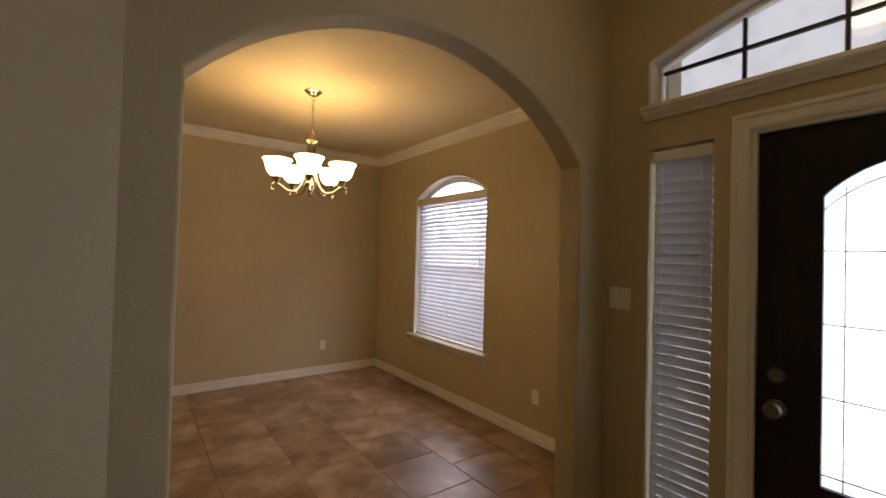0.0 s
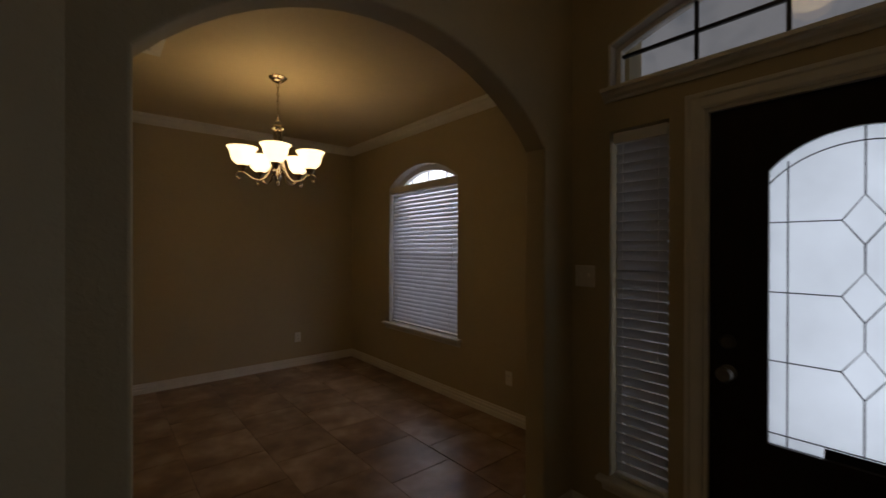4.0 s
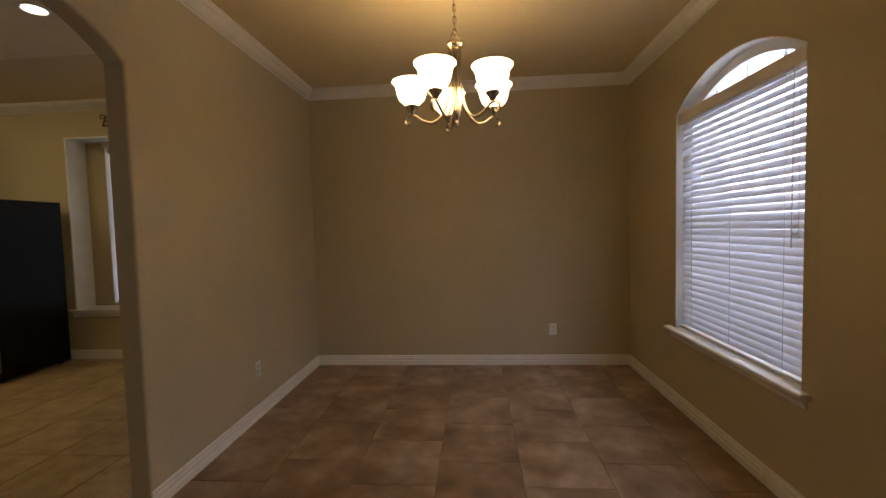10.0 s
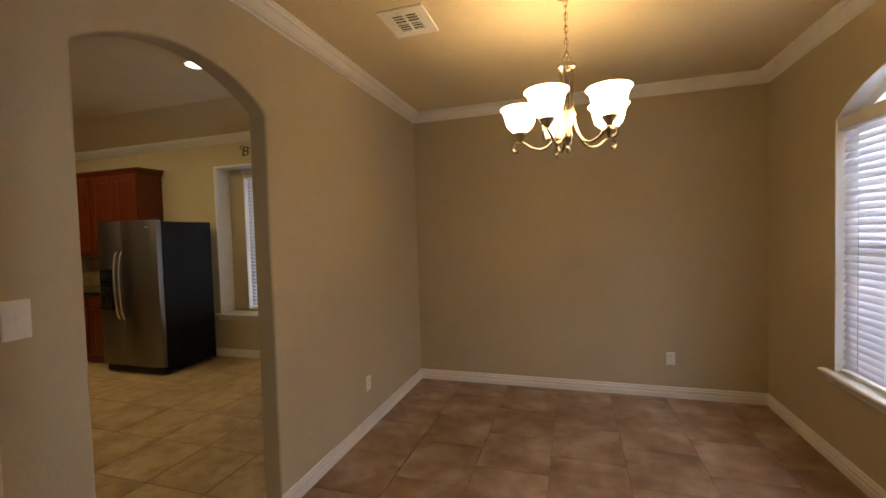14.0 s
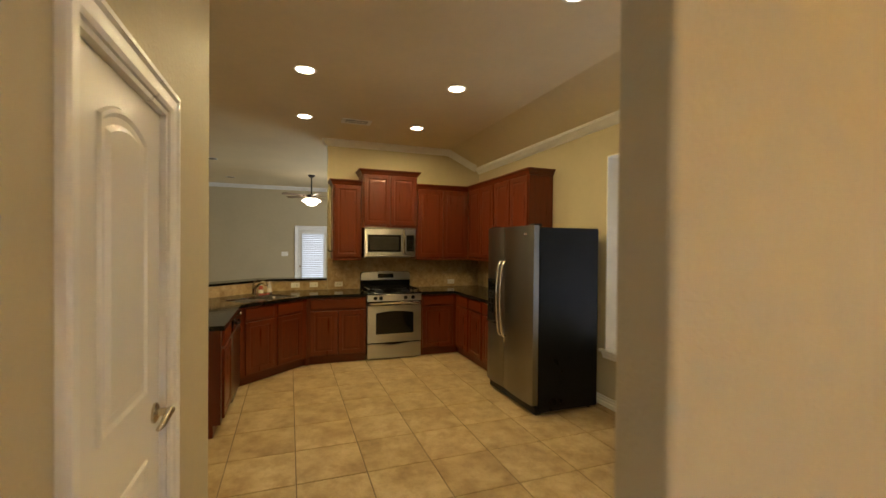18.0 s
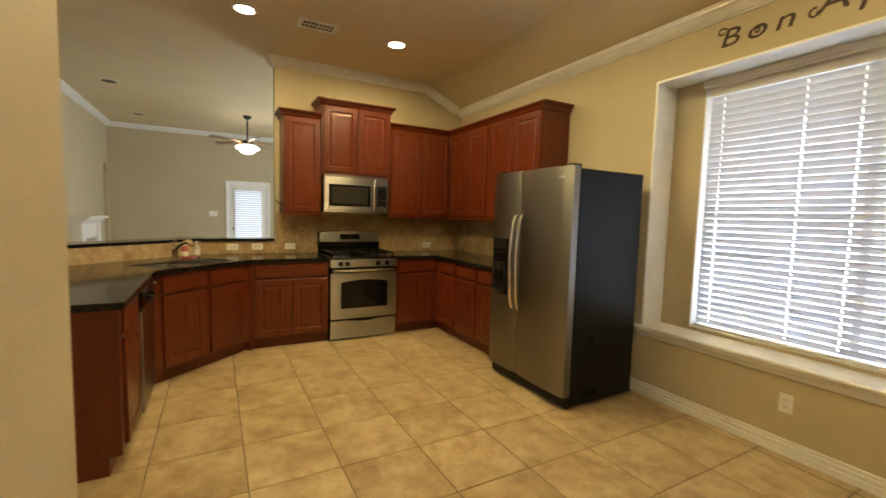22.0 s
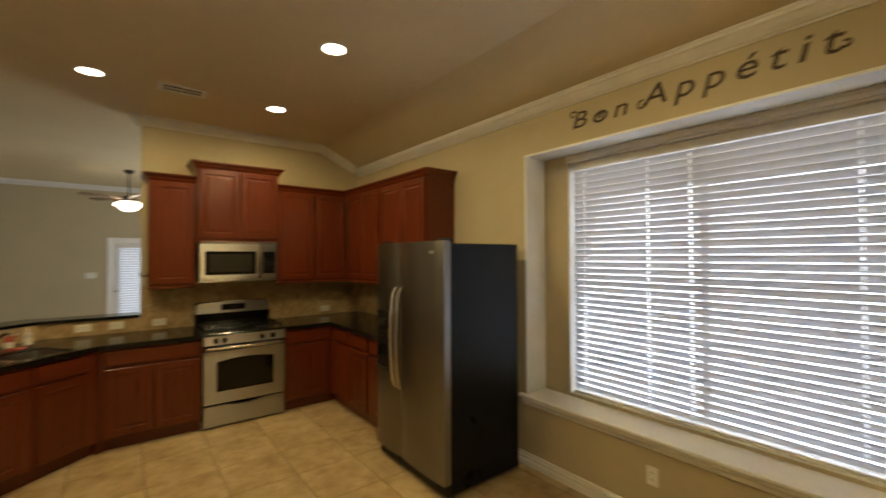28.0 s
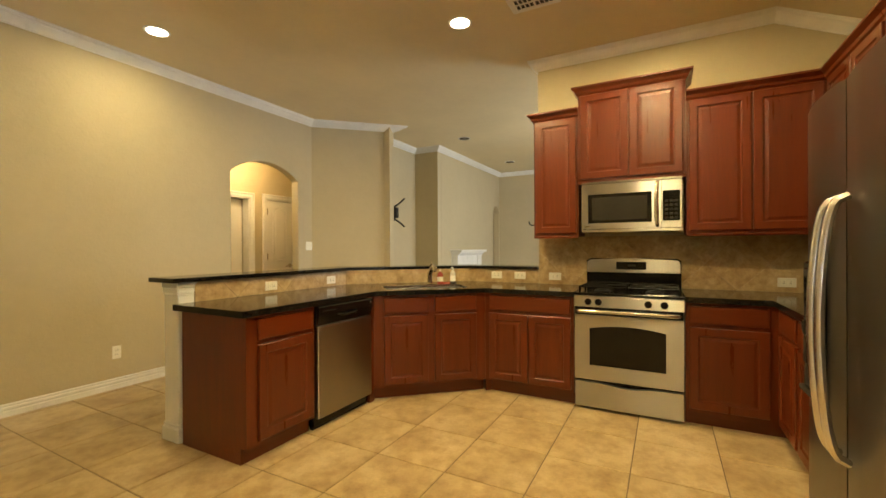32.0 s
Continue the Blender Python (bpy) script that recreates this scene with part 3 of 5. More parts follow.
crown("crown_dining", [(-0.13, 1.76), (2.97, 1.76), (2.97, 5.36), (-0.13, 5.36)], HD, True)
kz = H - 0.092
crown("crown_range", [(-5.98, 5.51, 2.785), (-5.98, 5.03, kz), (-5.98, 3.17, kz), (-6.11, 3.17, kz)], H)
crown("crown_kitchen_north", [(-0.24, 5.59, 2.752), (-5.98, 5.59, 2.752)], H)
crown("crown_living_south", [(-11.60, 5.75), (-11.60, 0.67), (-8.45, 0.67), (-8.45, 0.20), (-7.06, 0.20), (-7.06, 0.68), (-6.25, -0.17), (-0.3, -0.17)], H)
baseboard("baseboard_dining", [(2.12, 1.76), (2.97, 1.76), (2.97, 5.36), (-0.13, 5.36), (-0.13, 3.142)])
baseboard("baseboard_dining_west", [(-0.13, 2.225), (-0.13, 1.76), (0.40, 1.76)])
baseboard("baseboard_kitchen", [(-0.24, 3.142), (-0.24, 5.59), (-3.00, 5.59), (-3.95, 5.59)])
baseboard("baseboard_south", [(-4.985, -0.17), (0.20, -0.17)])
baseboard("baseboard_foyer", [(2.37, 1.63), (2.135, 1.63)])
baseboard("baseboard_foyer_east", [(2.37, 1.05), (2.37, 1.63)])
baseboard("baseboard_pantry", [(-0.680, 2.24), (-0.24, 2.24)])
baseboard("baseboard_pantry_end", [(-2.25, 0.89), (-2.25, 2.24), (-1.515, 2.24)])

# ---- windows, doors and blinds ----
def hang(at, rz=0):
    return pose(*at, 0, 0, rz)


def slat_mesh(w, deep=0.050, thick=0.0028, tilt=30, slots=()):
    """One bowed slat, w long on x, tilted about x, with a slot for each cord."""
    bm, c, s = B(), math.cos(radians(tilt)), math.sin(radians(tilt))
    ring = []
    for k in range(5):
        y = (k / 4 - 0.5) * deep
        ring.append((y, 0.004 * (1 - (2 * k / 4 - 1) ** 2)))
    ring += [(y, z - thick) for y, z in ring[::-1]]
    def run(x0, x1, line):
        a = [bm.verts.new((x0, y * c - z * s, y * s + z * c)) for y, z in line]
        b = [bm.verts.new((x1, y * c - z * s, y * s + z * c)) for y, z in line]
        n = len(line)
        for k in range(n):
            bm.faces.new((a[k], a[(k + 1) % n], b[(k + 1) % n], b[k]))
        bm.faces.new(a[::-1])
        bm.faces.new(b)

    x = 0.0
    for u in sorted(slots):
        run(x, u - 0.0045, ring)
        run(u - 0.0045, u + 0.0045, ring[:2] + ring[-2:])
        run(u - 0.0045, u + 0.0045, ring[3:7])
        x = u + 0.0045
    run(x, w, ring)
    return bm


def blind(at, rz, w, h, count, tilt, cords, label, wand=None, deep=0.044):
    """A lowered horizontal blind; its foot at the local origin, width on x, room towards -y."""
    t = thing("window_blind", hang(at, rz), label, "window blind")
    part("headrail", boxed(-0.005, w + 0.005, -0.034, 0.028, h - 0.055, h, 0.003), TRIM, t)
    part("bottom_rail", boxed(0, w, -0.022, 0.022, 0.0, 0.020, 0.004), TRIM, t)
    pitch = (h - 0.085) / count
    first = None
    for k in range(count):
        if first is None:
            first = part("slat", slat_mesh(w, deep, tilt=tilt, slots=cords if len(cords) > 3 else ()), SLAT, t, smooth=True)
            first.location = (0, 0, 0.030 + pitch * 0.5)
        else:
            ob = new("slat", first.data)
            ob.parent, ob.location = t, (0, 0, 0.030 + pitch * (k + 0.5))
            ob.rotation_euler = (radians(random.uniform(-0.5, 0.5)), radians(random.uniform(-0.04, 0.04)), 0)
    for u in cords:
        bm = B()
        for y in (-0.027, 0.027):
            tube(bm, [(u, y * 0.7, 0.01), (u, y * 0.7, h - 0.05)], 0.0013, 5)
        part("ladder_cord", bm, CORD, t)
    if wand is not None:
        part("tilt_wand", tube(B(), [(wand, -0.04, h - 0.05), (wand + 0.004, -0.046, h * 0.42)], [0.0025, 0.003], 6), CORD, t)
        part("pull_cord", tube(B(), [(wand + 0.04, -0.04, h - 0.05), (wand + 0.043, -0.043, h * 0.47), (wand + 0.043, -0.043, h * 0.45)], [0.0014, 0.0014, 0.006], 6), CORD, t)
    return t


def frame_of(outline, inner, depth_from, depth_to, put):
    """A closed frame between two outlines of equal length."""
    bm, n = B(), len(outline)
    rows = [[bm.verts.new(put(u, z, d)) for u, z in line] for line, d in ((outline, depth_from), (inner, depth_from), (inner, depth_to), (outline, depth_to))]
    for r in range(4):
        a, b = rows[r], rows[(r + 1) % 4]
        for k in range(n):
            bm.faces.new((a[k], a[(k + 1) % n], b[(k + 1) % n], b[k]))
    return bm


def inset(outline, by):
    """Moves an outline towards its middle."""
    n, out = len(outline), []
    pts = [Vector(p) for p in outline]
    area = sum(pts[i].x * pts[(i + 1) % n].y - pts[(i + 1) % n].x * pts[i].y for i in range(n))
    s = 1 if area > 0 else -1
    for i in range(n):
        d1, d2 = (pts[i] - pts[i - 1]).normalized(), (pts[(i + 1) % n] - pts[i]).normalized()
        n1, n2 = Vector((-d1.y, d1.x)) * s, Vector((-d2.y, d2.x)) * s
        m = (n1 + n2).normalized()
        out.append(tuple(pts[i] + m * by / max(0.35, m.dot(n1))))
    return out


def fixed(name, label):
    ob = new(name)
    return tagged(ob, label, kind="structure")


def on_x(u, z, d):
    return (d, u, z)


def on_y(u, z, d):
    return (u, d, z)


def pane(name, outline, d0, d1, put, material, parent):
    bm = B()
    a = [bm.verts.new(put(u, z, d0)) for u, z in outline]
    b = [bm.verts.new(put(u, z, d1)) for u, z in outline]
    n = len(a)
    bm.faces.new(a)
    bm.faces.new(b[::-1])
    for k in range(n):
        bm.faces.new((a[k], a[(k + 1) % n], b[(k + 1) % n], b[k]))
    ob = part(name, bm, material, parent)
    ob.visible_shadow = False
    return ob


def stool(parent, u0, u1, face, z, reach, put, sign, deep=0.10, apron=0.055):
    """A window stool with rounded nose and an apron under it; sign: the way into the room."""
    bm = B()
    prof = [(-deep, 0), (reach - 0.006, 0), (reach, 0.006), (reach, 0.018), (reach - 0.006, 0.024), (-deep, 0.024)]
    a = [bm.verts.new(put(u0, z - 0.024 + h, face + sign * o)) for o, h in prof]
    b = [bm.verts.new(put(u1, z - 0.024 + h, face + sign * o)) for o, h in prof]
    for k in range(6):
        bm.faces.new((a[k], a[(k + 1) % 6], b[(k + 1) % 6], b[k]))
    bm.faces.new(a)
    bm.faces.new(b[::-1])
    part("window_sill", bm, TRIM, parent, "white painted wooden stool")
    bm = B()
    prof = [(0.0, 0), (0.010, 0.006), (0.014, 0.028), (0.022, 0.040), (0.022, apron), (0, apron)]
    a = [bm.verts.new(put(u0 + 0.02, z - 0.024 - apron + h, face + sign * o)) for o, h in prof]
    b = [bm.verts.new(put(u1 - 0.02, z - 0.024 - apron + h, face + sign * o)) for o, h in prof]
    for k in range(6):
        bm.faces.new((a[k], a[(k + 1) % 6], b[(k + 1) % 6], b[k]))
    bm.faces.new(a)
    bm.faces.new(b[::-1])
    part("apron", bm, TRIM, parent, "white moulded apron")


# dining room window: arched, two sashes
w1 = fixed("window_1", "arched white window with clear panes and a white sill")
hole = [(3.25, 0.58)] + arc(3.25, 4.45, 2.14, 0.197) + [(4.45, 0.58)]
part("window_frame", frame_of(hole, inset(hole, 0.062), 3.06, 3.12, on_x), VINYL, w1)
part("reveal", frame_of(inset(hole, -0.003), inset(hole, 0.004), 2.974, 3.06, on_x), TRIM_DAYLIT, w1, "white painted arched reveal")
pane("pane", [(3.27, 0.60), (4.43, 0.60), (4.43, 2.14), (3.27, 2.14)], 3.098, 3.102, on_x, GLASS, w1)
pane("pane", inset(arc(3.26, 4.44, 2.145, 0.185), 0.008), 3.098, 3.102, on_x, GLASS, w1)
part("meeting_rail", boxed(3.07, 3.115, 3.26, 4.46, 1.33, 1.375, 0.004), VINYL, w1)
part("transom_bar", boxed(3.06, 3.12, 3.26, 4.44, 2.10, 2.150, 0.004), VINYL, w1)
part("valance", boxed(2.976, 2.990, 3.262, 4.438, 2.066, 2.142, 0.004), TRIM, w1, "flat painted valance over the blind")
for y in (3.56, 3.86, 4.16):
    part("glazing_bar", boxed(3.09, 3.11, y - 0.005, y + 0.005, 2.16, 2.268 - 0.49 * (y - 3.85) ** 2, 0.002), VINYL, w1)
stool(w1, 3.19, 4.53, 2.97, 0.582, 0.05, on_x, -1)
blind((3.020, 4.436, 0.588), -90, 1.172, 1.53, 33, 60, (0.15, 0.585, 1.02), "lowered white horizontal blind in the arched dining window", 1.10, 0.0475)

# kitchen window at the back of its recess
w2 = fixed("window_2", "wide white double window at the back of a deep recess")
KX0, KX1, KZ0, KZ1 = -2.755, -0.895, 0.585, 2.390
hole = [(KX0, KZ0), (KX1, KZ0), (KX1, KZ1), (KX0, KZ1)]
part("window_frame", frame_of(hole, inset(hole, 0.022), 5.905, 5.96, on_y), VINYL, w2)
part("reveal", frame_of(inset(hole, -0.003), inset(hole, 0.004), 5.822, 5.905, on_y), TRIM, w2, "white painted reveal")
KM = (KX0 + KX1) / 2
for x0, x1 in ((KX0 + 0.04, KM - 0.03), (KM + 0.03, KX1 - 0.04)):
    pane("pane", [(x0 - 0.01, KZ0 + 0.04), (x1 + 0.01, KZ0 + 0.04), (x1 + 0.01, KZ1 - 0.04), (x0 - 0.01, KZ1 - 0.04)], 5.938, 5.942, on_y, GLASS, w2)
    part("meeting_rail", boxed(x0, x1, 5.915, 5.955, 1.435, 1.458, 0.004), VINYL, w2)
part("mullion", boxed(KM - 0.022, KM + 0.022, 5.91, 5.958, KZ0 + 0.04, KZ1 - 0.04, 0.004), VINYL, w2)
blind((KX0 + 0.026, 5.862, 0.592), 0, 1.808, 1.790, 36, -64, (0.09, 0.58, 0.85, 1.62), "lowered white horizontal blind over the wide kitchen window", 1.70, 0.0462)
for z0, z1, y0 in ((2.388, 2.404, 5.806), (2.404, 2.432, 5.796), (2.432, 2.4525, 5.800)):
    part("valance", boxed(KX0 - 0.012, KX1 + 0.012, y0, 5.8255, z0, z1, 0.003), TRIM, w2, "moulded painted head trim")
rec = [(-3.0, 0.545), (-0.65, 0.545), (-0.65, 2.465), (-3.0, 2.465)]
part("jamb_lining", frame_of(inset(rec, -0.004), inset(rec, 0.012), 5.584, 5.822, on_y), TRIM_DAYLIT, w2, "white painted lining of the recess")
stool(w2, -3.05, -0.60, 5.59, 0.560, 0.045, on_y, -1, deep=0.232, apron=0.065)

# foyer: sidelights, transom and its ledge
for n, (y0, y1) in enumerate(((1.12, 1.41), (-0.43, -0.14))):
    w = fixed("window_%d" % (3 + n), "narrow sidelight window beside the front door")
    hole = [(y0, 0.26), (y1, 0.26), (y1, 2.05), (y0, 2.05)]
    part("window_frame", frame_of(hole, inset(hole, 0.028), 2.45, 2.50, on_x), VINYL, w)
    pane("pane", inset(hole, 0.02), 2.473, 2.477, on_x, GLASS, w)
    stool(w, y0 - 0.05, y1 + 0.05, 2.37, 0.262, 0.045, on_x, -1, deep=0.08)
    blind((2.405, y1 - 0.022, 0.270), -90, y1 - y0 - 0.036, 1.765, 34, -70, (0.04, y1 - y0 - 0.075), "lowered white blind in the narrow sidelight window", None, 0.052)
w = fixed("window_5", "arched transom window with dark glazing bars")
hole = [(-0.435, 2.265)] + arc(-0.435, 1.415, 2.495, 0.185) + [(1.415, 2.265)]
part("window_frame", frame_of(hole, inset(hole, 0.034), 2.425, 2.47, on_x), TRIM, w, "white painted frame")
part("reveal", frame_of(inset(hole, -0.003), inset(hole, 0.010), 2.366, 2.425, on_x), TRIM, w, "white painted arched reveal")
pane("pane", inset(hole, 0.02), 2.446, 2.450, on_x, GLASS, w)
part("glazing_bar", boxed(2.435, 2.460, -0.40, 1.38, 2.436, 2.452, 0.003), CAME, w)
for y in (1.032, 0.70, 0.375, 0.05, -0.25):
    top = 2.645 - 0.216 * (y - 0.49) ** 2
    part("glazing_bar", boxed(2.437, 2.458, y - 0.008, y + 0.008, 2.28, top, 0.003), CAME, w)
LEDGE = [(0, 0), (0.012, 0), (0.016, 0.014), (0.034, 0.024), (0.044, 0.040), (0.058, 0.044), (0.058, 0.062), (0, 0.062)]
part("ledge", sweep(B(), LEDGE, [(2.37, -0.455, 2.198), (2.37, 1.435, 2.198)]), TRIM, w, "white moulded ledge under the transom")


# front door
def casing(parent, u0, u1, top, face, put, sign, wide=0.072, foot=0.0):
    """Moulded casing on three sides of a doorway."""
    prof = [(0, 0), (0, 0.010), (0.012, 0.016), (0.046, 0.018), (0.054, 0.026), (0.068, 0.026), (wide, 0.018), (wide, 0)]
    line = [(u0, foot), (u0, top), (u1, top), (u1, foot)]
    bm, rows = B(), []
    for k, (u, z) in enumerate(line):
        du = -1 if k < 2 else 1
        dz = 1 if k in (1, 2) else 0
        rows.append([bm.verts.new(put(u + du * o, z + dz * o, face + sign * h)) for o, h in prof])
    n = len(prof)
    for a, b in zip(rows, rows[1:]):
        for k in range(n):
            bm.faces.new((a[k], a[(k + 1) % n], b[(k + 1) % n], b[k]))
    bm.faces.new(rows[0])
    bm.faces.new(rows[-1][::-1])
    part("casing", bm, TRIM, parent, "white painted moulded casing")
    bm = B()
    d0, d1 = (face, face - sign * 0.14)
    for ua, ub in ((u0 - 0.001, u0 + 0.016), (u1 - 0.016, u1 + 0.001)):
        extrude(bm, [put(u, z, d0) for u, z in ((ua, foot), (ub, foot), (ub, top), (ua, top))], Vector(put(0, 0, d1)) - Vector(put(0, 0, d0)))
    extrude(bm, [put(u, z, d0) for u, z in ((u0 + 0.016, top - 0.016), (u1 - 0.016, top - 0.016), (u1 - 0.016, top + 0.001), (u0 + 0.016, top + 0.001))], Vector(put(0, 0, d1)) - Vector(put(0, 0, d0)))
    part("jamb", bm, TRIM, parent)


d1 = fixed("door_1", "dark stained front door with an arched leaded glass light, closed")
casing(d1, 0.008, 0.975, 2.055, 2.37, on_x, -1)
bm = B()
GY0, GY1, GZ0, GS, GR = 0.214, 0.756, 0.662, 1.758, 0.128
extrude(bm, [on_x(u, z, 2.392) for u, z in [(0.026, 0.012), (GY0, 0.012)] + arc(GY0, GY1, GS, GR) + [(GY1, 0.012), (0.957, 0.012), (0.957, 2.036), (0.026, 2.036)]], (0.045, 0, 0))
extrude(bm, [on_x(u, z, 2.392) for u, z in ((GY0, 0.012), (GY1, 0.012), (GY1, GZ0), (GY0, GZ0))], (0.045, 0, 0))
part("door_leaf", bm, DARKDOOR, d1)
light = [(GY0, GZ0)] + arc(GY0, GY1, GS, GR) + [(GY1, GZ0)]
part("glass_moulding", frame_of(inset(light, -0.022), inset(light, 0.006), 2.380, 2.400, on_x), DARKDOOR, d1)
ob = pane("pane", light, 2.412, 2.417, on_x, FROST, d1)


def came(pts, r=0.0027):
    part("came", tube(B(), [on_x(u, z, 2.409) for u, z in pts], r, 6), CAME, d1)


came([(0.267, GZ0), (0.267, GS + 0.03)])
came([(0.694, GZ0), (0.694, GS + 0.03)])
came([(GY0, GZ0 + 0.045), (GY1, GZ0 + 0.045)])
came(arc(GY0, GY1, GS - 0.055, GR))
GC = 0.480
for cz in (0.997, 1.272, 1.550):
    came([(GC, cz - 0.09), (GC - 0.06, cz), (GC, cz + 0.09), (GC + 0.06, cz), (GC, cz - 0.09)])
    came([(GY0, cz), (GC - 0.06, cz)])
    came([(GC + 0.06, cz), (GY1, cz)])
for za, zb in ((GZ0, 0.907), (1.087, 1.182), (1.362, 1.460), (1.640, GS + GR)):
    came([(GC, za), (GC, zb)])
part("dark_strip", boxed(2.404, 2.411, 0.38, 0.585, GZ0 + 0.002, GZ0 + 0.040, 0.002), BLACKM, d1, "dark strip at the foot of the glass")
for z, r in ((1.050, 0.030), (0.918, 0.034)):
    bm = B()
    lathe(bm, [(0, 0), (r, 0), (r, 0.006), (r * 0.8, 0.012), (r * 0.42, 0.016), (r * 0.42, 0.030), (r * 0.85, 0.038), (r * 0.95, 0.052), (r * 0.75, 0.064), (0, 0.068)] if z < 1 else [(0, 0), (r, 0), (r, 0.012), (r * 0.75, 0.020), (0, 0.022)], 20)
    bm.transform(Matrix.Translation((2.391, 0.888, z)) @ Matrix.Rotation(radians(-90), 4, "Y"))
    part("door_knob" if z < 1 else "deadbolt", bm, PEWTER, d1, "dull pewter", smooth=True)
part("threshold", boxed(2.36, 2.53, 0.02, 0.96, 0.0, 0.012, 0.003), NICKEL, d1)


# white panelled doors
def panel_door(name, label, u0, u1, top, face, put, sign, handle, hinge):
    d = fixed(name, label)
    casing(d, u0, u1, top, face, put, sign)
    f = face - sign * 0.020
    a, b, t = u0 + 0.019, u1 - 0.019, top - 0.020
    part("door_leaf", extrude(B(), [put(u, z, f) for u, z in ((a, 0.012), (b, 0.012), (b, t), (a, t))], Vector(put(0, 0, -sign * 0.035)) - Vector(put(0, 0, 0))), DOORWHITE, d)
    m = 0.22 * (b - a)
    for za, zb, rise in ((0.20, 0.885, 0.0), (1.085, t - 0.135, 0.05)):
        line = [(a + m, za)] + (arc(a + m, b - m, zb, rise, 10) if rise else [(a + m, zb), (b - m, zb)]) + [(b - m, za)]
        bm, rows = B(), []
        for by, lift in ((0, 0.001), (0.006, 0.009), (0.016, 0.009), (0.026, 0.002), (0.045, 0.002), (0.060, 0.010)):
            rows.append([bm.verts.new(put(u, z, f + sign * lift)) for u, z in inset(line, by)])
        n = len(line)
        for r0, r1 in zip(rows, rows[1:]):
            for k in range(n):
                bm.faces.new((r0[k], r0[(k + 1) % n], r1[(k + 1) % n], r1[k]))
        bm.faces.new(rows[-1])
        part("panel", bm, DOORWHITE, d)
    bm = B()
    lathe(bm, [(0, 0), (0.034, 0), (0.034, 0.007), (0.026, 0.012), (0.014, 0.016), (0.014, 0.046), (0, 0.048)], 16)
    turn = Matrix.Rotation(radians(90 if sign > 0 else -90) * -1, 4, "X") if put is on_y else Matrix.Rotation(radians(90) * sign, 4, "Y")
    bm.transform(Matrix.Translation(put(handle, 1.0, f)) @ turn)
    way = 1 if handle < (u0 + u1) / 2 else -1
    tube(bm, [put(handle - way * 0.012, 1.0, f + sign * 0.046), put(handle + way * 0.05, 1.006, f + sign * 0.052), put(handle + way * 0.10, 0.992, f + sign * 0.048), put(handle + way * 0.120, 0.986, f + sign * 0.042)], [0.014, 0.012, 0.010, 0.007], 10)
    part("door_handle", bm, NICKEL, d, "satin nickel lever handle", smooth=True)
    for z in (0.28, 1.15, 1.85):
        bm = tube(B(), [put(hinge, z - 0.05, f + sign * 0.008), put(hinge, z + 0.05, f + sign * 0.008)], 0.008, 8)
        lean = -0.024 if hinge > handle else 0.024
        extrude(bm, [put(u, v, f) for u, v in ((hinge, z - 0.048), (hinge + lean, z - 0.048), (hinge + lean, z + 0.048), (hinge, z + 0.048))], Vector(put(0, 0, sign * 0.003)))
        part("hinge", bm, NICKEL, d)
    return d


panel_door("door_2", "closed white two-panel pantry door with a nickel lever", -1.44, -0.75, 2.045, 2.24, on_y, 1, -1.365, -0.772)
panel_door("door_3", "closed white two-panel hall door with a nickel lever", -6.82, -6.27, 2.045, -1.15, on_y, 1, -6.74, -6.29)

# glazed living room door
d4 = fixed("door_4", "white glazed back door behind a lowered blind")
casing(d4, 2.85, 3.64, 1.99, -11.60, on_x, 1)
leaf = [(2.87, 0.012), (3.62, 0.012), (3.62, 1.97), (2.87, 1.97)]
part("door_leaf", frame_of(leaf, inset(leaf, 0.10), -11.66, -11.62, on_x), DOORWHITE, d4)
pane("pane", inset(leaf, 0.09), -11.645, -11.640, on_x, GLASS, d4)
part("door_knob", lathe(B(), [(0, 0), (0.028, 0), (0.030, 0.03), (0, 0.05)], 12, (-11.61, 2.92, 0.95)), NICKEL, d4)
blind((-11.598, 2.955, 0.10), 90, 0.58, 1.80, 34, -58, (0.10, 0.48), "lowered white blind on the glazed back door")
# living room window, out of sight behind the range wall
w6 = fixed("window_6", "wide white living room window")
hole = [(-9.8, 0.75), (-7.4, 0.75), (-7.4, 2.25), (-9.8, 2.25)]
part("window_frame", frame_of(hole, inset(hole, 0.05), 5.80, 5.88, on_y), VINYL, w6)

# a second hall door, standing ajar
d5 = fixed("door_5", "white hall door standing ajar before a dark room")
casing(d5, -5.98, -5.42, 2.03, -1.15, on_y, 1)
leaf = part("door_leaf", boxed(0.0, 0.515, -0.030, 0.0, 0.012, 2.005, 0.003), DOORWHITE, d5)
leaf.matrix_basis = pose(-5.44, -1.20, 0, 0, 0, 193)
for z in (0.22, 1.0, 1.80):
    part("hinge", tube(B(), [(-5.437, -1.172, z - 0.045), (-5.437, -1.172, z + 0.045)], 0.008, 8), NICKEL, d5)

# daylight seen through the windows
structure("backdrop_front", boxed(6.6, 6.62, -6.0, 4.2, -0.1, 7.0), BACK_F, "pale bright sky outside the front windows")
structure("backdrop_side", boxed(6.6, 6.62, 4.2, 16.0, -0.1, 9.0), BACK_D, "bright white sky outside the dining window")
structure("backdrop_garden", boxed(-8.0, 4.0, 9.5, 9.52, -0.1, 6.0), BACK_K, "bright garden and fence outside the kitchen window")
structure("backdrop_yard", boxed(-16.02, -16.0, -1.0, 8.0, -0.1, 5.0), BACK_Y, "bright yard outside the back door")

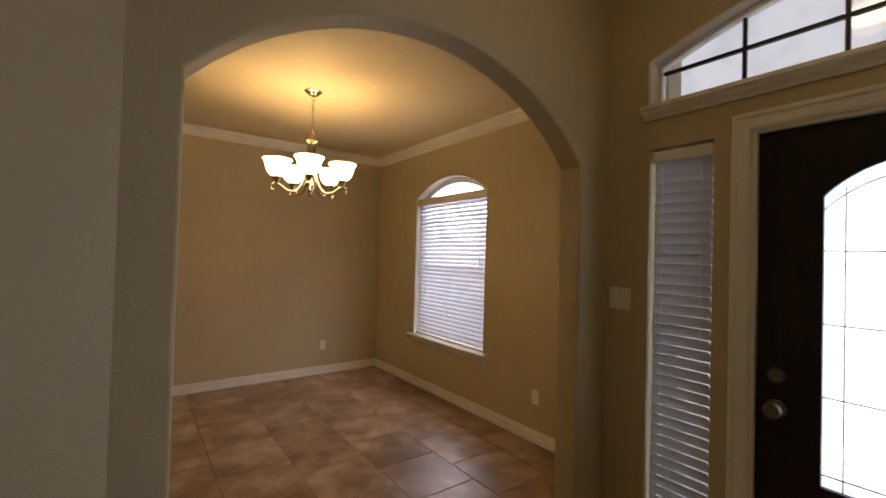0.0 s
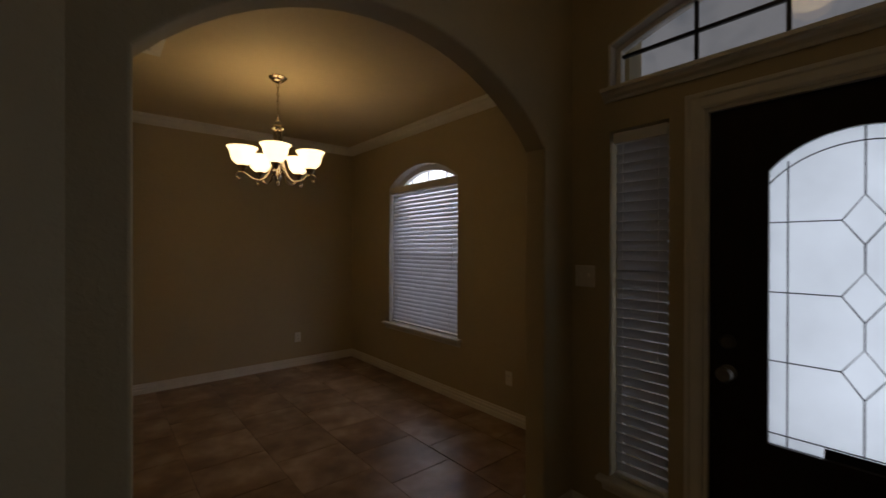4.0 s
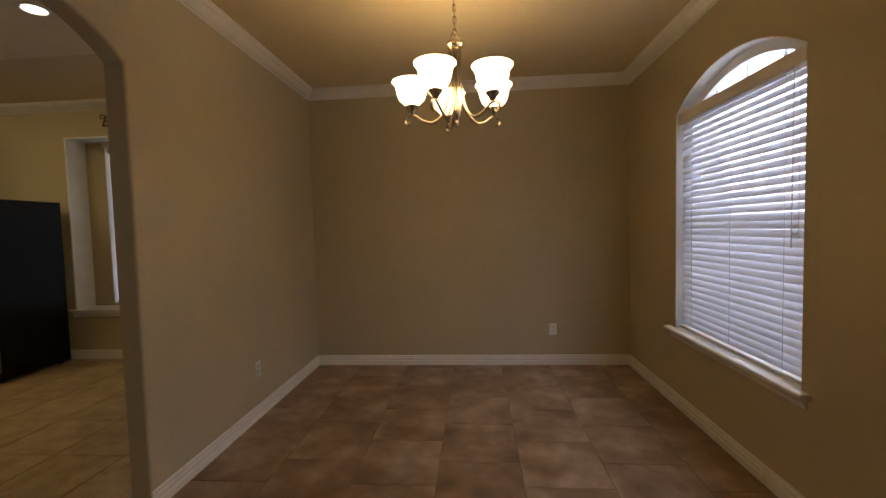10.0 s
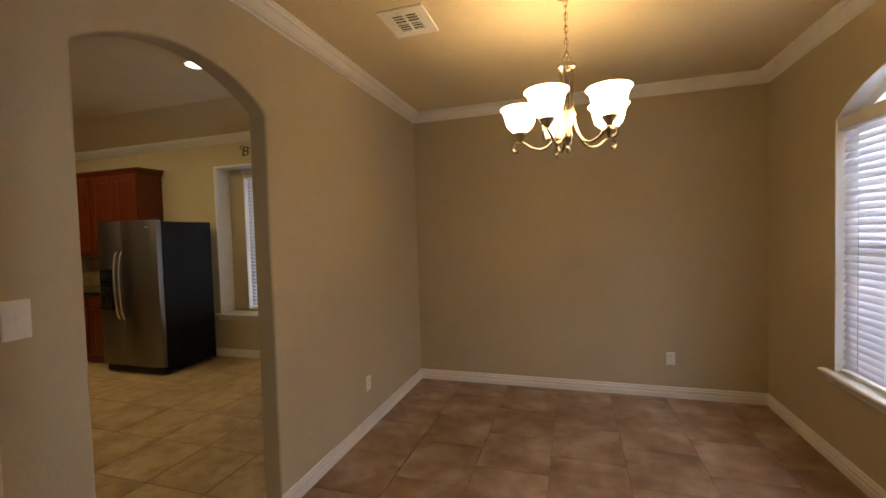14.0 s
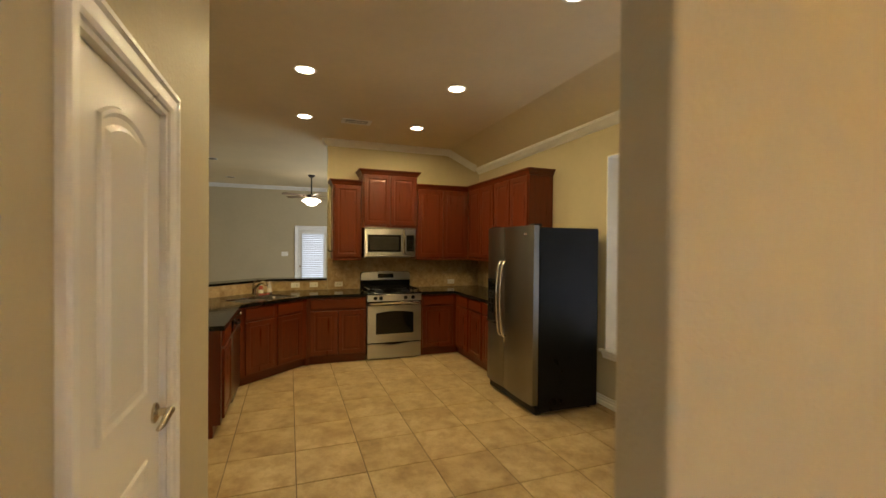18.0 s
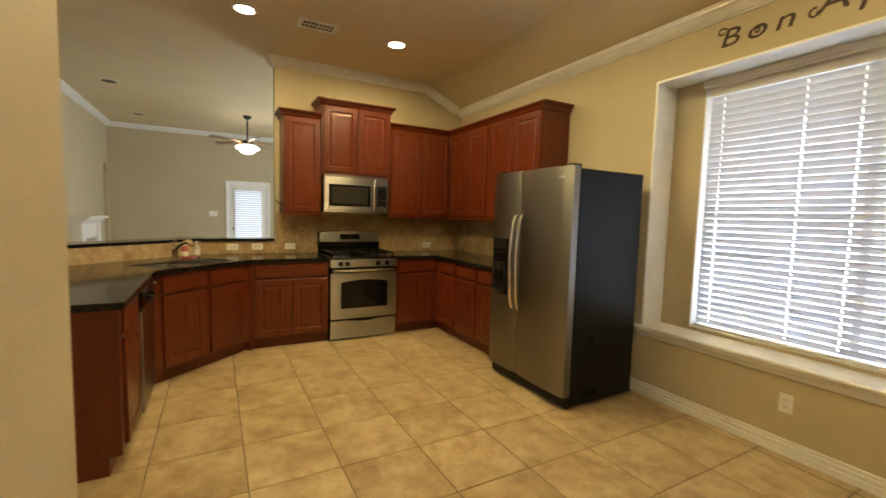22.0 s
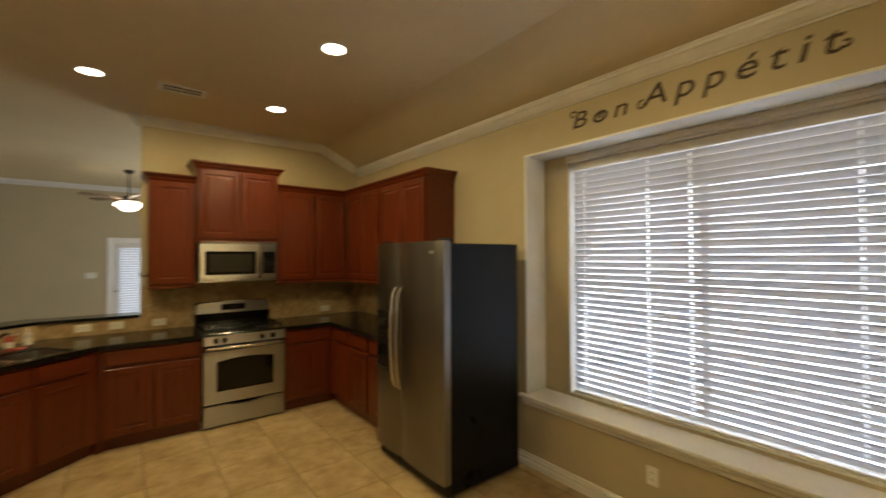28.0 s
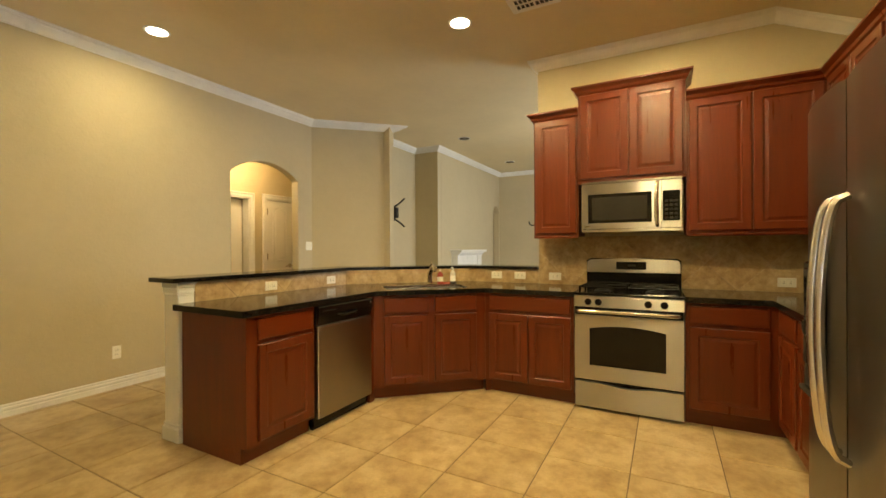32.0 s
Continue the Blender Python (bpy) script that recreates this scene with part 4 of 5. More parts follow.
# ---- kitchen cabinets ----
DOOR_RINGS = [(0, 0), (0, 0.016), (0.004, 0.020), (0.054, 0.020), (0.058, 0.0145), (0.065, 0.0125), (0.070, 0.013), (0.086, 0.0175), (0.089, 0.018)]
DRAWER_RINGS = [(0, 0), (0, 0.014), (0.006, 0.019), (0.016, 0.020)]


def relief_panel(x0, x1, z0, z1, rings, y=0.0):
    """A shaped front in the plane y, built of nested rectangles that step towards -y."""
    bm, rows = B(), []
    for by, lift in rings:
        by = min(by, (x1 - x0) / 2 - 0.004, (z1 - z0) / 2 - 0.004)
        rows.append([bm.verts.new((x, y - lift, z)) for x, z in ((x0 + by, z0 + by), (x1 - by, z0 + by), (x1 - by, z1 - by), (x0 + by, z1 - by))])
    for a, b in zip(rows, rows[1:]):
        for k in range(4):
            bm.faces.new((a[k], a[(k + 1) % 4], b[(k + 1) % 4], b[k]))
    bm.faces.new(rows[-1])
    bm.faces.new(rows[0][::-1])
    return bm


def base_cabinet(at, rz, w, doors, drawers, label, depth=0.60, left=0.022, right=0.022, gap=0.012):
    """A floor cabinet: front in the local plane y = 0, width on x."""
    t = thing("base_cabinet", hang(at, rz), label, "kitchen cabinet", "base cabinets")
    bm = box(B(), 0, w, 0, depth, 0.100, 0.875)
    part("body", bm, CHERRY, t)
    part("toe_kick", boxed(0, w, 0.055, depth, 0.0, 0.100), CHERRY_H, t)
    x0, x1 = left, w - right
    step = (x1 - x0 + gap) / max(1, drawers)
    for k in range(drawers):
        part("drawer_front", relief_panel(x0 + k * step, x0 + (k + 1) * step - gap, 0.725, 0.855, DRAWER_RINGS), CHERRY_H, t)
    step = (x1 - x0 + gap) / max(1, doors)
    for k in range(doors):
        part("door", relief_panel(x0 + k * step, x0 + (k + 1) * step - gap, 0.125, 0.700, DOOR_RINGS), CHERRY, t, "raised-panel door")
    return t


CAB_CROWN = [(0, 0), (0.006, 0.0), (0.010, 0.012), (0.020, 0.020), (0.026, 0.040), (0.046, 0.058), (0.052, 0.062), (0.052, 0.076), (0, 0.076)]


def wall_cabinet(at, rz, w, z0, z1, doors, label, depth=0.31, crown_path="both", left=0.02, right=0.02):
    t = thing("wall_cabinet", hang(at, rz), label, "kitchen cabinet", "wall cabinets")
    part("body", box(B(), 0, w, 0, depth, z0, z1), CHERRY, t)
    x0, x1, gap = left, w - right, 0.012
    step = (x1 - x0 + gap) / doors
    for k in range(doors):
        part("door", relief_panel(x0 + k * step, x0 + (k + 1) * step - gap, z0 + 0.022, z1 - 0.030, DOOR_RINGS), CHERRY, t, "raised-panel door")
    part("light_rail", boxed(0.0, w, -0.012, 0.010, z0 - 0.020, z0 - 0.001, 0.003), CHERRY_H, t)
    pts = {"both": [(w, depth), (w, 0), (0, 0), (0, depth)], "front": [(w, 0), (0, 0)], "right": [(w, depth), (w, 0), (0, 0)], "left": [(w, 0), (0, 0), (0, depth)]}[crown_path]
    part("crown_moulding", sweep(B(), CAB_CROWN, [(x, y, z1 - 0.030) for x, y in pts]), CHERRY_H, t)
    return t


base_cabinet((-3.48, 2.13, 0), 180, 0.53, 1, 1, "cherry base cabinet with one drawer at the end of the peninsula", left=0.075, right=0.03, depth=0.63)
base_cabinet((-4.68, 2.13, 0), 131.7, 0.977, 2, 2, "cherry corner sink cabinet with two false drawers", left=0.085, right=0.085, depth=0.20, gap=0.058)
base_cabinet((-5.33, 2.86, 0), 90, 0.765, 2, 1, "cherry base cabinet with a wide drawer beside the range", left=0.045)
base_cabinet((-5.33, 4.40, 0), 90, 0.53, 1, 1, "cherry base cabinet with one drawer beside the range", right=0.05)
for k in range(3):
    base_cabinet((-5.27 + 0.43 * k, 4.93, 0), 0, 0.425, 1, 1, "cherry base cabinet with one drawer beside the refrigerator")
bm = B()
extrude(bm, [(-5.33, 4.93, 0.1), (-5.275, 4.93, 0.1), (-5.275, 5.4, 0.1), (-5.33, 5.4, 0.1)], (0, 0, 0.775))
tagged(put_mesh("corner_filler", extrude(B(), [(-5.335, 2.862, 0.0), (-5.42, 2.80, 0.0), (-5.42, 2.90, 0.0), (-5.38, 2.90, 0.0)], (0, 0, 0.1)), CHERRY), "plain cherry filler at the corner's toe kick", "kitchen cabinet")
tagged(put_mesh("corner_filler", extrude(B(), [(-5.385, 4.93, 0), (-5.385, 4.985, 0), (-5.27, 4.985, 0), (-5.27, 5.05, 0), (-5.45, 5.05, 0), (-5.45, 4.93, 0)], (0, 0, 0.1)), CHERRY), "plain cherry toe kick in the inner corner", "kitchen cabinet")
tagged(put_mesh("corner_filler", bm, CHERRY), "plain cherry filler strip in the cabinet corner", "kitchen cabinet")
wall_cabinet((-5.66, 3.215, 0), 90, 0.395, 1.372, 2.435, 1, "tall narrow cherry wall cabinet with crown moulding", crown_path="left")
wall_cabinet((-5.635, 3.612, 0), 90, 0.806, 1.832, 2.600, 2, "raised cherry wall cabinet over the microwave", crown_path="both", depth=0.335)
wall_cabinet((-5.66, 4.42, 0), 90, 0.84, 1.372, 2.435, 2, "cherry wall cabinet with two raised-panel doors", crown_path="front")
for k, end in ((0, "front"), (1, "right")):
    wall_cabinet((-5.655 + 0.88 * k, 5.262, 0), 0, 0.875, 1.372, 2.435, 2, "cherry wall cabinet with two doors on the window wall", crown_path=end, left=0.05 if k == 0 else 0.02, depth=0.32)


# ---- counters, half wall and splashback ----
def slab(name, pts, z0, z1, material, label, hole=None):
    bm = B()
    if hole:
        k = min(range(len(pts)), key=lambda i: (Vector(pts[i]) - Vector(hole[0])).length)
        pts = pts[: k + 1] + hole + [hole[0], pts[k]] + pts[k + 1:]
    extrude(bm, [(*p, z0) for p in pts], (0, 0, z1 - z0))
    bmesh.ops.remove_doubles(bm, verts=bm.verts, dist=1e-5) if not hole else None
    return tagged(put_mesh(name, bm, material), label, "countertop")


def ring(cx, cy, hw, hd, rz, r=0.05, n=4):
    c, s, out = math.cos(radians(rz)), math.sin(radians(rz)), []
    for qx, qy, a0 in ((1, 1, 0), (-1, 1, 90), (-1, -1, 180), (1, -1, 270)):
        for k in range(n + 1):
            a = radians(a0 + 90 * k / n)
            x, y = qx * (hw - r) + r * math.cos(a), qy * (hd - r) + r * math.sin(a)
            out.append((cx + c * x - s * y, cy + s * x + c * y))
    return out


SINK, SRZ = (-5.175, 2.335), 131.7
HALF = [(-3.58, 1.47), (-5.08, 1.47), (-5.98, 2.42), (-5.98, 3.17)]
slab("countertop", [(-3.435, 1.475), (-3.435, 2.165), (-4.665, 2.165), (-5.297, 2.875), (-5.297, 3.632), (-5.975, 3.632), (-5.975, 2.42), (-5.078, 1.475)][::-1], 0.876, 0.915, GRANITE,
     "polished black granite countertop with a sink cut-out", ring(*SINK, 0.375, 0.20, SRZ))
slab("countertop", [(-5.975, 4.398), (-5.297, 4.398), (-5.297, 4.897), (-3.985, 4.897), (-3.985, 5.585), (-5.975, 5.585)], 0.876, 0.915, GRANITE, "polished black granite countertop in the corner by the refrigerator")
slab("bar_counter", [(-3.425, 1.505), (-5.095, 1.505), (-5.955, 2.41), (-5.955, 3.162), (-6.22, 3.162), (-6.22, 2.27), (-5.21, 1.215), (-3.425, 1.215)], 1.052, 1.082, GRANITE, "raised black granite bar top on the half wall")
bm = B()
extrude(bm, [(x, y, 0) for x, y in HALF + [(-6.11, 3.17), (-6.11, 2.37), (-5.135, 1.34), (-3.58, 1.34)]], (0, 0, 1.051))
structure("wall_half", bm, WALL, "tan half wall behind the sink counter")
post = thing("bar_post", hang((-3.555, 1.385, 0)), "square white post with moulded cap at the bar's end", "post")
# The post's paint carries the cool window light in its colour.
part("shaft", boxed(-0.080, 0.080, -0.080, 0.080, 0.12, 0.98, 0.006), TRIM_DAYLIT, post)
for z0, z1, r in ((0.0, 0.095, 0.094), (0.095, 0.121, 0.087)):
    part("base", boxed(-r, r, -r, r, z0, z1, 0.006), TRIM_DAYLIT, post)
for z0, z1, r in ((0.962, 0.974, 0.0845), (0.981, 1.012, 0.0865), (1.014, 1.051, 0.091)):
    part("cap", boxed(-r, r, -r, r, z0, z1, 0.005), TRIM_DAYLIT, post)


def clip(poly, w, h):
    """Cuts a polygon to the rectangle 0..w, 0..h."""
    for axis, lim, sign in ((0, 0, 1), (0, w, -1), (1, 0, 1), (1, h, -1)):
        out = []
        for p, q in zip(poly, poly[1:] + poly[:1]):
            a, b = (p[axis] - lim) * sign, (q[axis] - lim) * sign
            if a >= 0:
                out.append(p)
            if a * b < 0:
                s = a / (a - b)
                out.append((p[0] + s * (q[0] - p[0]), p[1] + s * (q[1] - p[1])))
        poly = out
        if len(poly) < 3:
            return []
    return poly


def splash(name, a, b, z0, z1, label, size=0.305, shift=0.10):
    """Stone tiles laid cornerwise on a wall from a to b; the room lies to the right of that line."""
    a, b = Vector((*a, 0)), Vector((*b, 0))
    d = (b - a).normalized()
    out = Vector((d.y, -d.x, 0))
    w, h = (b - a).length, z1 - z0
    base = B()
    extrude(base, [a + Vector((0, 0, z0)), b + Vector((0, 0, z0)), b + Vector((0, 0, z1)), a + Vector((0, 0, z1))], out * 0.005)
    s = structure(name, base, GROUT_W, label)
    g, half = 0.0015, size / math.sqrt(2)
    for i in range(-1, int(w / half) + 2):
        for j in range(-1, int(h / half) + 2):
            if (i + j) % 2:
                continue
            cx, cz, r = i * half + shift, j * half, half - g * 1.4
            poly = clip([(cx - r, cz), (cx, cz - r), (cx + r, cz), (cx, cz + r)], w, h)
            if len(poly) < 3:
                continue
            area = abs(sum(p[0] * q[1] - q[0] * p[1] for p, q in zip(poly, poly[1:] + poly[:1]))) / 2
            if area < 2e-4:
                continue
            bm = B()
            extrude(bm, [a + d * u + Vector((0, 0, z0 + z)) + out * 0.005 for u, z in poly], out * (0.0045 + random.uniform(0, 0.001)))
            part("tile", bm, SPLASH, s)


splash("splashback_bar", (-3.58, 1.47), (-5.08, 1.47), 0.916, 1.051, "cornerwise travertine tiles on the half wall")
splash("splashback_corner", (-5.08, 1.47), (-5.98, 2.42), 0.916, 1.051, "cornerwise travertine tiles behind the sink")
splash("splashback_side", (-5.98, 2.42), (-5.98, 3.168), 0.916, 1.051, "cornerwise travertine tiles under the bar top")
splash("splashback_range", (-5.98, 3.175), (-5.98, 5.585), 0.916, 1.371, "cornerwise travertine tiles behind the range")
splash("splashback_north", (-5.965, 5.59), (-3.985, 5.59), 0.916, 1.371, "cornerwise travertine tiles under the wall cabinets")

# ---- appliances ----
def bowed(x0, x1, z0, z1, back, front, bow, n=8, bev=0.008):
    """A door leaf whose front swells towards -y across its width."""
    pts = [(x0, back), (x1, back)] + [(x1 + (x0 - x1) * k / n, front - bow * math.sin(math.pi * k / n)) for k in range(n + 1)]
    bm = B()
    extrude(bm, [(x, y, z0) for x, y in pts], (0, 0, z1 - z0), bev=bev)
    return bm


def bar_handle(pts, r, flat=1.0, seg=10):
    """A bar through pts, smoothed."""
    pts = [Vector(p) for p in pts]
    for _ in range(2):
        out = [pts[0]]
        for a, b in zip(pts, pts[1:]):
            out += [a.lerp(b, 0.25), a.lerp(b, 0.75)]
        pts = out + [pts[-1]]
    return tube(B(), pts, r, seg, flat)


fr = thing("refrigerator", hang((-3.915, 4.735, 0)), "side-by-side refrigerator with brushed steel doors and black sides", "refrigerator")
part("body", boxed(0.003, 0.927, 0.075, 0.745, 0.025, 1.750, 0.006), FRIDGE_SIDE, fr, "black textured cabinet")
part("kick_grille", boxed(0.01, 0.92, 0.045, 0.09, 0.012, 0.092, 0.004), BLACKM, fr)
for x0, x1 in ((0.002, 0.372), (0.380, 0.928)):
    dr = part("door", bowed(x0, x1, 0.100, 1.768, 0.068, 0.012, 0.012), STEEL, fr, "brushed steel door", smooth=True)
    part("gasket", boxed(x0 + 0.006, x1 - 0.006, 0.064, 0.076, 0.110, 1.745), BLACKM, dr)
for x in (0.338, 0.414):
    h = part("handle", bar_handle([(x, 0.006, 0.640), (x, -0.034, 0.660), (x, -0.056, 0.85), (x, -0.062, 1.03), (x, -0.056, 1.21), (x, -0.034, 1.395), (x, 0.006, 1.415)], 0.0155, 0.8), STEEL_H, fr, "curved polished bar handle", smooth=True)
dp = part("dispenser", boxed(0.030, 0.245, -0.010, 0.020, 0.735, 1.215, 0.008), BLACK, fr, "black ice and water dispenser")
part("dispenser_recess", boxed(0.055, 0.220, -0.0115, -0.009, 0.765, 1.010, 0.004), BLACKM, dp)
part("dispenser_panel", boxed(0.050, 0.225, -0.014, -0.008, 1.060, 1.190, 0.003), DARKGLASS, dp)
for x in (0.098, 0.170):
    part("paddle", boxed(x - 0.020, x + 0.020, -0.022, -0.010, 0.850, 0.945, 0.005), BLACK, dp)
    part("nozzle", lathe(B(), [(0, 0.955), (0.010, 0.955), (0.014, 0.975), (0.014, 1.004), (0, 1.004)], 12, (x, -0.016, 0)), SCREEN, dp)
part("drip_tray", boxed(0.058, 0.217, -0.030, -0.009, 0.752, 0.770, 0.004), SCREEN, dp, "dark grey drip tray")
for k in range(4):
    part("button", boxed(0.064 + 0.040 * k, 0.088 + 0.040 * k, -0.0155, -0.013, 1.085, 1.098, 0.002), SCREEN, dp)
bm = lathe(B(), [(0, 0), (0.032, 0), (0.032, 0.003), (0.026, 0.005), (0, 0.005)], 20)
bm.transform(Matrix.Translation((0.80, 0.002, 1.688)) @ Matrix.Rotation(radians(90), 4, "X") @ Matrix.Diagonal((1, 0.42, 1, 1)))
part("badge", bm, CHROME, fr, "small oval nickel badge")
for x in (0.06, 0.85):
    part("hinge_cover", boxed(x - 0.035, x + 0.045, 0.030, 0.12, 1.750, 1.785, 0.006), BLACKM, fr)
for x in (0.06, 0.87):
    for y in (0.12, 0.68):
        part("foot", lathe(B(), [(0, 0), (0.022, 0), (0.022, 0.03), (0, 0.03)], 10, (x, y, 0)), BLACKM, fr)

rg = thing("range", hang((-5.300, 3.637, 0), 90), "stainless steel gas range with black cooktop", "stove")
W = 0.756
part("body", boxed(0.004, W - 0.004, 0.035, 0.655, 0.05, 0.905, 0.004), BLACK, rg)
bm = B()
n = 14
low = [(0.002, 0.022), (W - 0.002, 0.022)]
dip = [(W - 0.002 - (W - 0.004) * k / n, 0.218 - 0.022 * math.sin(math.pi * min(1, max(0, (k / n - 0.2) / 0.6))) ** 2) for k in range(n + 1)]
extrude(bm, [(x, 0.0, z) for x, z in low + dip], (0, 0.04, 0), bev=0.004)
part("drawer", bm, STEEL_O, rg, "brushed steel storage drawer")
bm = B()
extrude(bm, [(x, -0.010, z) for x, z in [(0.002, 0.240), (0.115, 0.240)] + [(0.115, 0.33)] + [(0.115, 0.60)] + arc(0.115, W - 0.115, 0.640, 0.028, 12)[0:] + [(W - 0.115, 0.60), (W - 0.115, 0.240), (W - 0.002, 0.240), (W - 0.002, 0.742), (0.002, 0.742)]], (0, 0.05, 0))
extrude(bm, [(x, -0.010, z) for x, z in ((0.115, 0.240), (W - 0.115, 0.240), (W - 0.115, 0.355), (0.115, 0.355))], (0, 0.05, 0))
od = part("oven_door", bm, STEEL_O, rg, "brushed steel oven door")
hole = [(0.115, 0.355)] + arc(0.115, W - 0.115, 0.640, 0.028, 12) + [(W - 0.115, 0.355)]
bm = B()
extrude(bm, [(x, -0.006, z) for x, z in hole], (0, 0.02, 0))
part("oven_window", bm, DARKGLASS, od, "dark oven window with an arched top")
part("window_trim", frame_of(hole, inset(hole, 0.008), -0.0125, -0.004, on_y), BLACK, od)
bm = bar_handle([(0.030, -0.008, 0.772), (0.045, -0.045, 0.775), (0.20, -0.060, 0.778), (W / 2, -0.064, 0.779), (W - 0.20, -0.060, 0.778), (W - 0.045, -0.045, 0.775), (W - 0.030, -0.008, 0.772)], 0.015)
part("handle", bm, STEEL_H, od, "polished bar handle", smooth=True)
part("vent_gap", boxed(0.004, W - 0.004, 0.004, 0.04, 0.742, 0.806), BLACK, rg)
bm = B()
extrude(bm, [(0, y, z) for y, z in ((-0.014, 0.806), (0.05, 0.806), (0.05, 0.893), (0.006, 0.893), (-0.006, 0.886))], (W, 0, 0), bev=0.002)
cp = part("control_panel", bm, STEEL_V, rg, "brushed steel knob panel")
for x in (0.105, 0.180, W - 0.230, W - 0.125):
    bm = lathe(B(), [(0, 0), (0.026, 0), (0.027, 0.006), (0.024, 0.022), (0.020, 0.028), (0, 0.029)], 18)
    box(bm, -0.004, 0.004, -0.020, 0.020, 0.020, 0.032, 0.0015)
    bm.transform(Matrix.Translation((x, -0.011, 0.846)) @ Matrix.Rotation(radians(84), 4, "X"))
    part("knob", bm, BLACK, cp, "round black knob", smooth=True)
part("cooktop", boxed(0.0, W, 0.0, 0.60, 0.893, 0.915, 0.005), BLACK, rg, "black enamelled cooktop")
for x in (0.19, W - 0.19):
    for y in (0.16, 0.43):
        bn = part("burner", lathe(B(), [(0, 0), (0.062, 0), (0.060, 0.010), (0.040, 0.014), (0.040, 0.022), (0.030, 0.026), (0, 0.027)], 20, (x, y, 0.915)), BLACKM, rg, "black burner cap", smooth=True)
for xa, xb in ((0.035, W / 2 - 0.012), (W / 2 + 0.012, W - 0.035)):
    bm, z = B(), 0.958
    for y in (0.035, 0.295, 0.555):
        tube(bm, [(xa, y, z), (xb, y, z)], 0.007, 6)
    for x in (xa, (xa + xb) / 2, xb):
        tube(bm, [(x, 0.035, z), (x, 0.555, z)], 0.007, 6)
    for y in (0.16, 0.43):
        tube(bm, [(xa, y, z), (xb, y, z + 0.004)], 0.006, 6)
    for x in (xa, xb):
        for y in (0.035, 0.295, 0.555):
            tube(bm, [(x, y, z), (x, y, 0.914)], 0.008, 6)
    part("grate", bm, BLACK, rg, "cast iron pan grate")
bm = B()
extrude(bm, [(x, 0.600, z) for x, z in ((0.0, 0.905), (W, 0.905), (W, 1.15), (W - 0.03, 1.168), (0.03, 1.168), (0.0, 1.15))], (0, 0.055, 0))
bg = part("backguard", bm, BLACK, rg, "black backguard")
top = [(0.006, 1.045), (W - 0.006, 1.045), (W - 0.006, 1.120)] + [(W - 0.006 - 0.035 * (1 - math.cos(radians(a))), 1.120 + 0.040 * math.sin(radians(a))) for a in (30, 60, 90)] + [(W / 2, 1.172)] + [(0.041 - 0.035 * math.sin(radians(a)), 1.120 + 0.040 * math.cos(radians(a))) for a in (0, 30, 60)] + [(0.006, 1.120)]
bm = B()
extrude(bm, [(x, 0.578, z) for x, z in top], (0, 0.078, 0), bev=0.004)
part("console", bm, STEEL_V, bg, "brushed steel clock console")
part("display", boxed(W / 2 - 0.125, W / 2 + 0.115, 0.572, 0.580, 1.075, 1.140, 0.003), DARKGLASS, bg, "dark clock display")
part("clock_mark", boxed(W / 2 - 0.03, W / 2 + 0.03, 0.5705, 0.5725, 1.100, 1.118), SCREEN, bg)
for x in (0.05, W - 0.05):
    part("foot", lathe(B(), [(0, 0), (0.018, 0), (0.018, 0.052), (0, 0.052)], 10, (x, 0.08, 0)), BLACKM, rg)

mw = thing("microwave", hang((-5.632, 3.640, 0), 90), "stainless steel over-the-range microwave under the cabinet", "microwave")
part("body", boxed(0.002, W - 0.002, 0.020, 0.345, 1.398, 1.826, 0.004), BLACK, mw)
bm = B()
hole = [(0.052, 1.472), (0.540, 1.472), (0.540, 1.718), (0.052, 1.718)]
rim = [(0.0, 1.425), (0.606, 1.425), (0.606, 1.800), (0.0, 1.800)]
md = part("door", frame_of(rim, hole, -0.012, 0.024, on_y), STEEL_V, mw, "brushed steel door")
part("door_window", boxed(0.047, 0.545, -0.006, 0.02, 1.467, 1.723), DARKGLASS, md, "dark window")
part("window_mesh", boxed(0.085, 0.508, -0.0085, -0.004, 1.498, 1.690, 0.003), SCREEN, md)
part("handle", bar_handle([(0.580, -0.012, 1.440), (0.577, -0.036, 1.462), (0.571, -0.052, 1.61), (0.577, -0.036, 1.764), (0.580, -0.012, 1.786)], 0.017, 0.9), STEEL_H, md, "polished vertical handle", smooth=True)
cp = part("control_panel", boxed(0.609, W, -0.012, 0.024, 1.425, 1.800, 0.004), STEEL_V, mw, "brushed steel surround")
part("keypad", boxed(0.618, W - 0.018, -0.016, -0.010, 1.478, 1.716, 0.004), BLACK, cp, "black keypad")
part("display", boxed(0.630, W - 0.028, -0.018, -0.014, 1.672, 1.702, 0.002), DARKGLASS, cp)
for r in range(5):
    for c in range(3):
        part("button", boxed(0.632 + 0.034 * c, 0.656 + 0.034 * c, -0.0185, -0.015, 1.490 + 0.034 * r, 1.508 + 0.034 * r, 0.002), SCREEN, cp)
part("top_grille", boxed(0.0, W, -0.010, 0.024, 1.803, 1.826, 0.003), STEEL, mw)
part("bottom_trim", boxed(0.0, W, -0.010, 0.024, 1.398, 1.422, 0.003), STEEL_V, mw)
part("badge", boxed(0.025, 0.070, -0.0140, -0.0115, 1.440, 1.449), CHROME, mw)

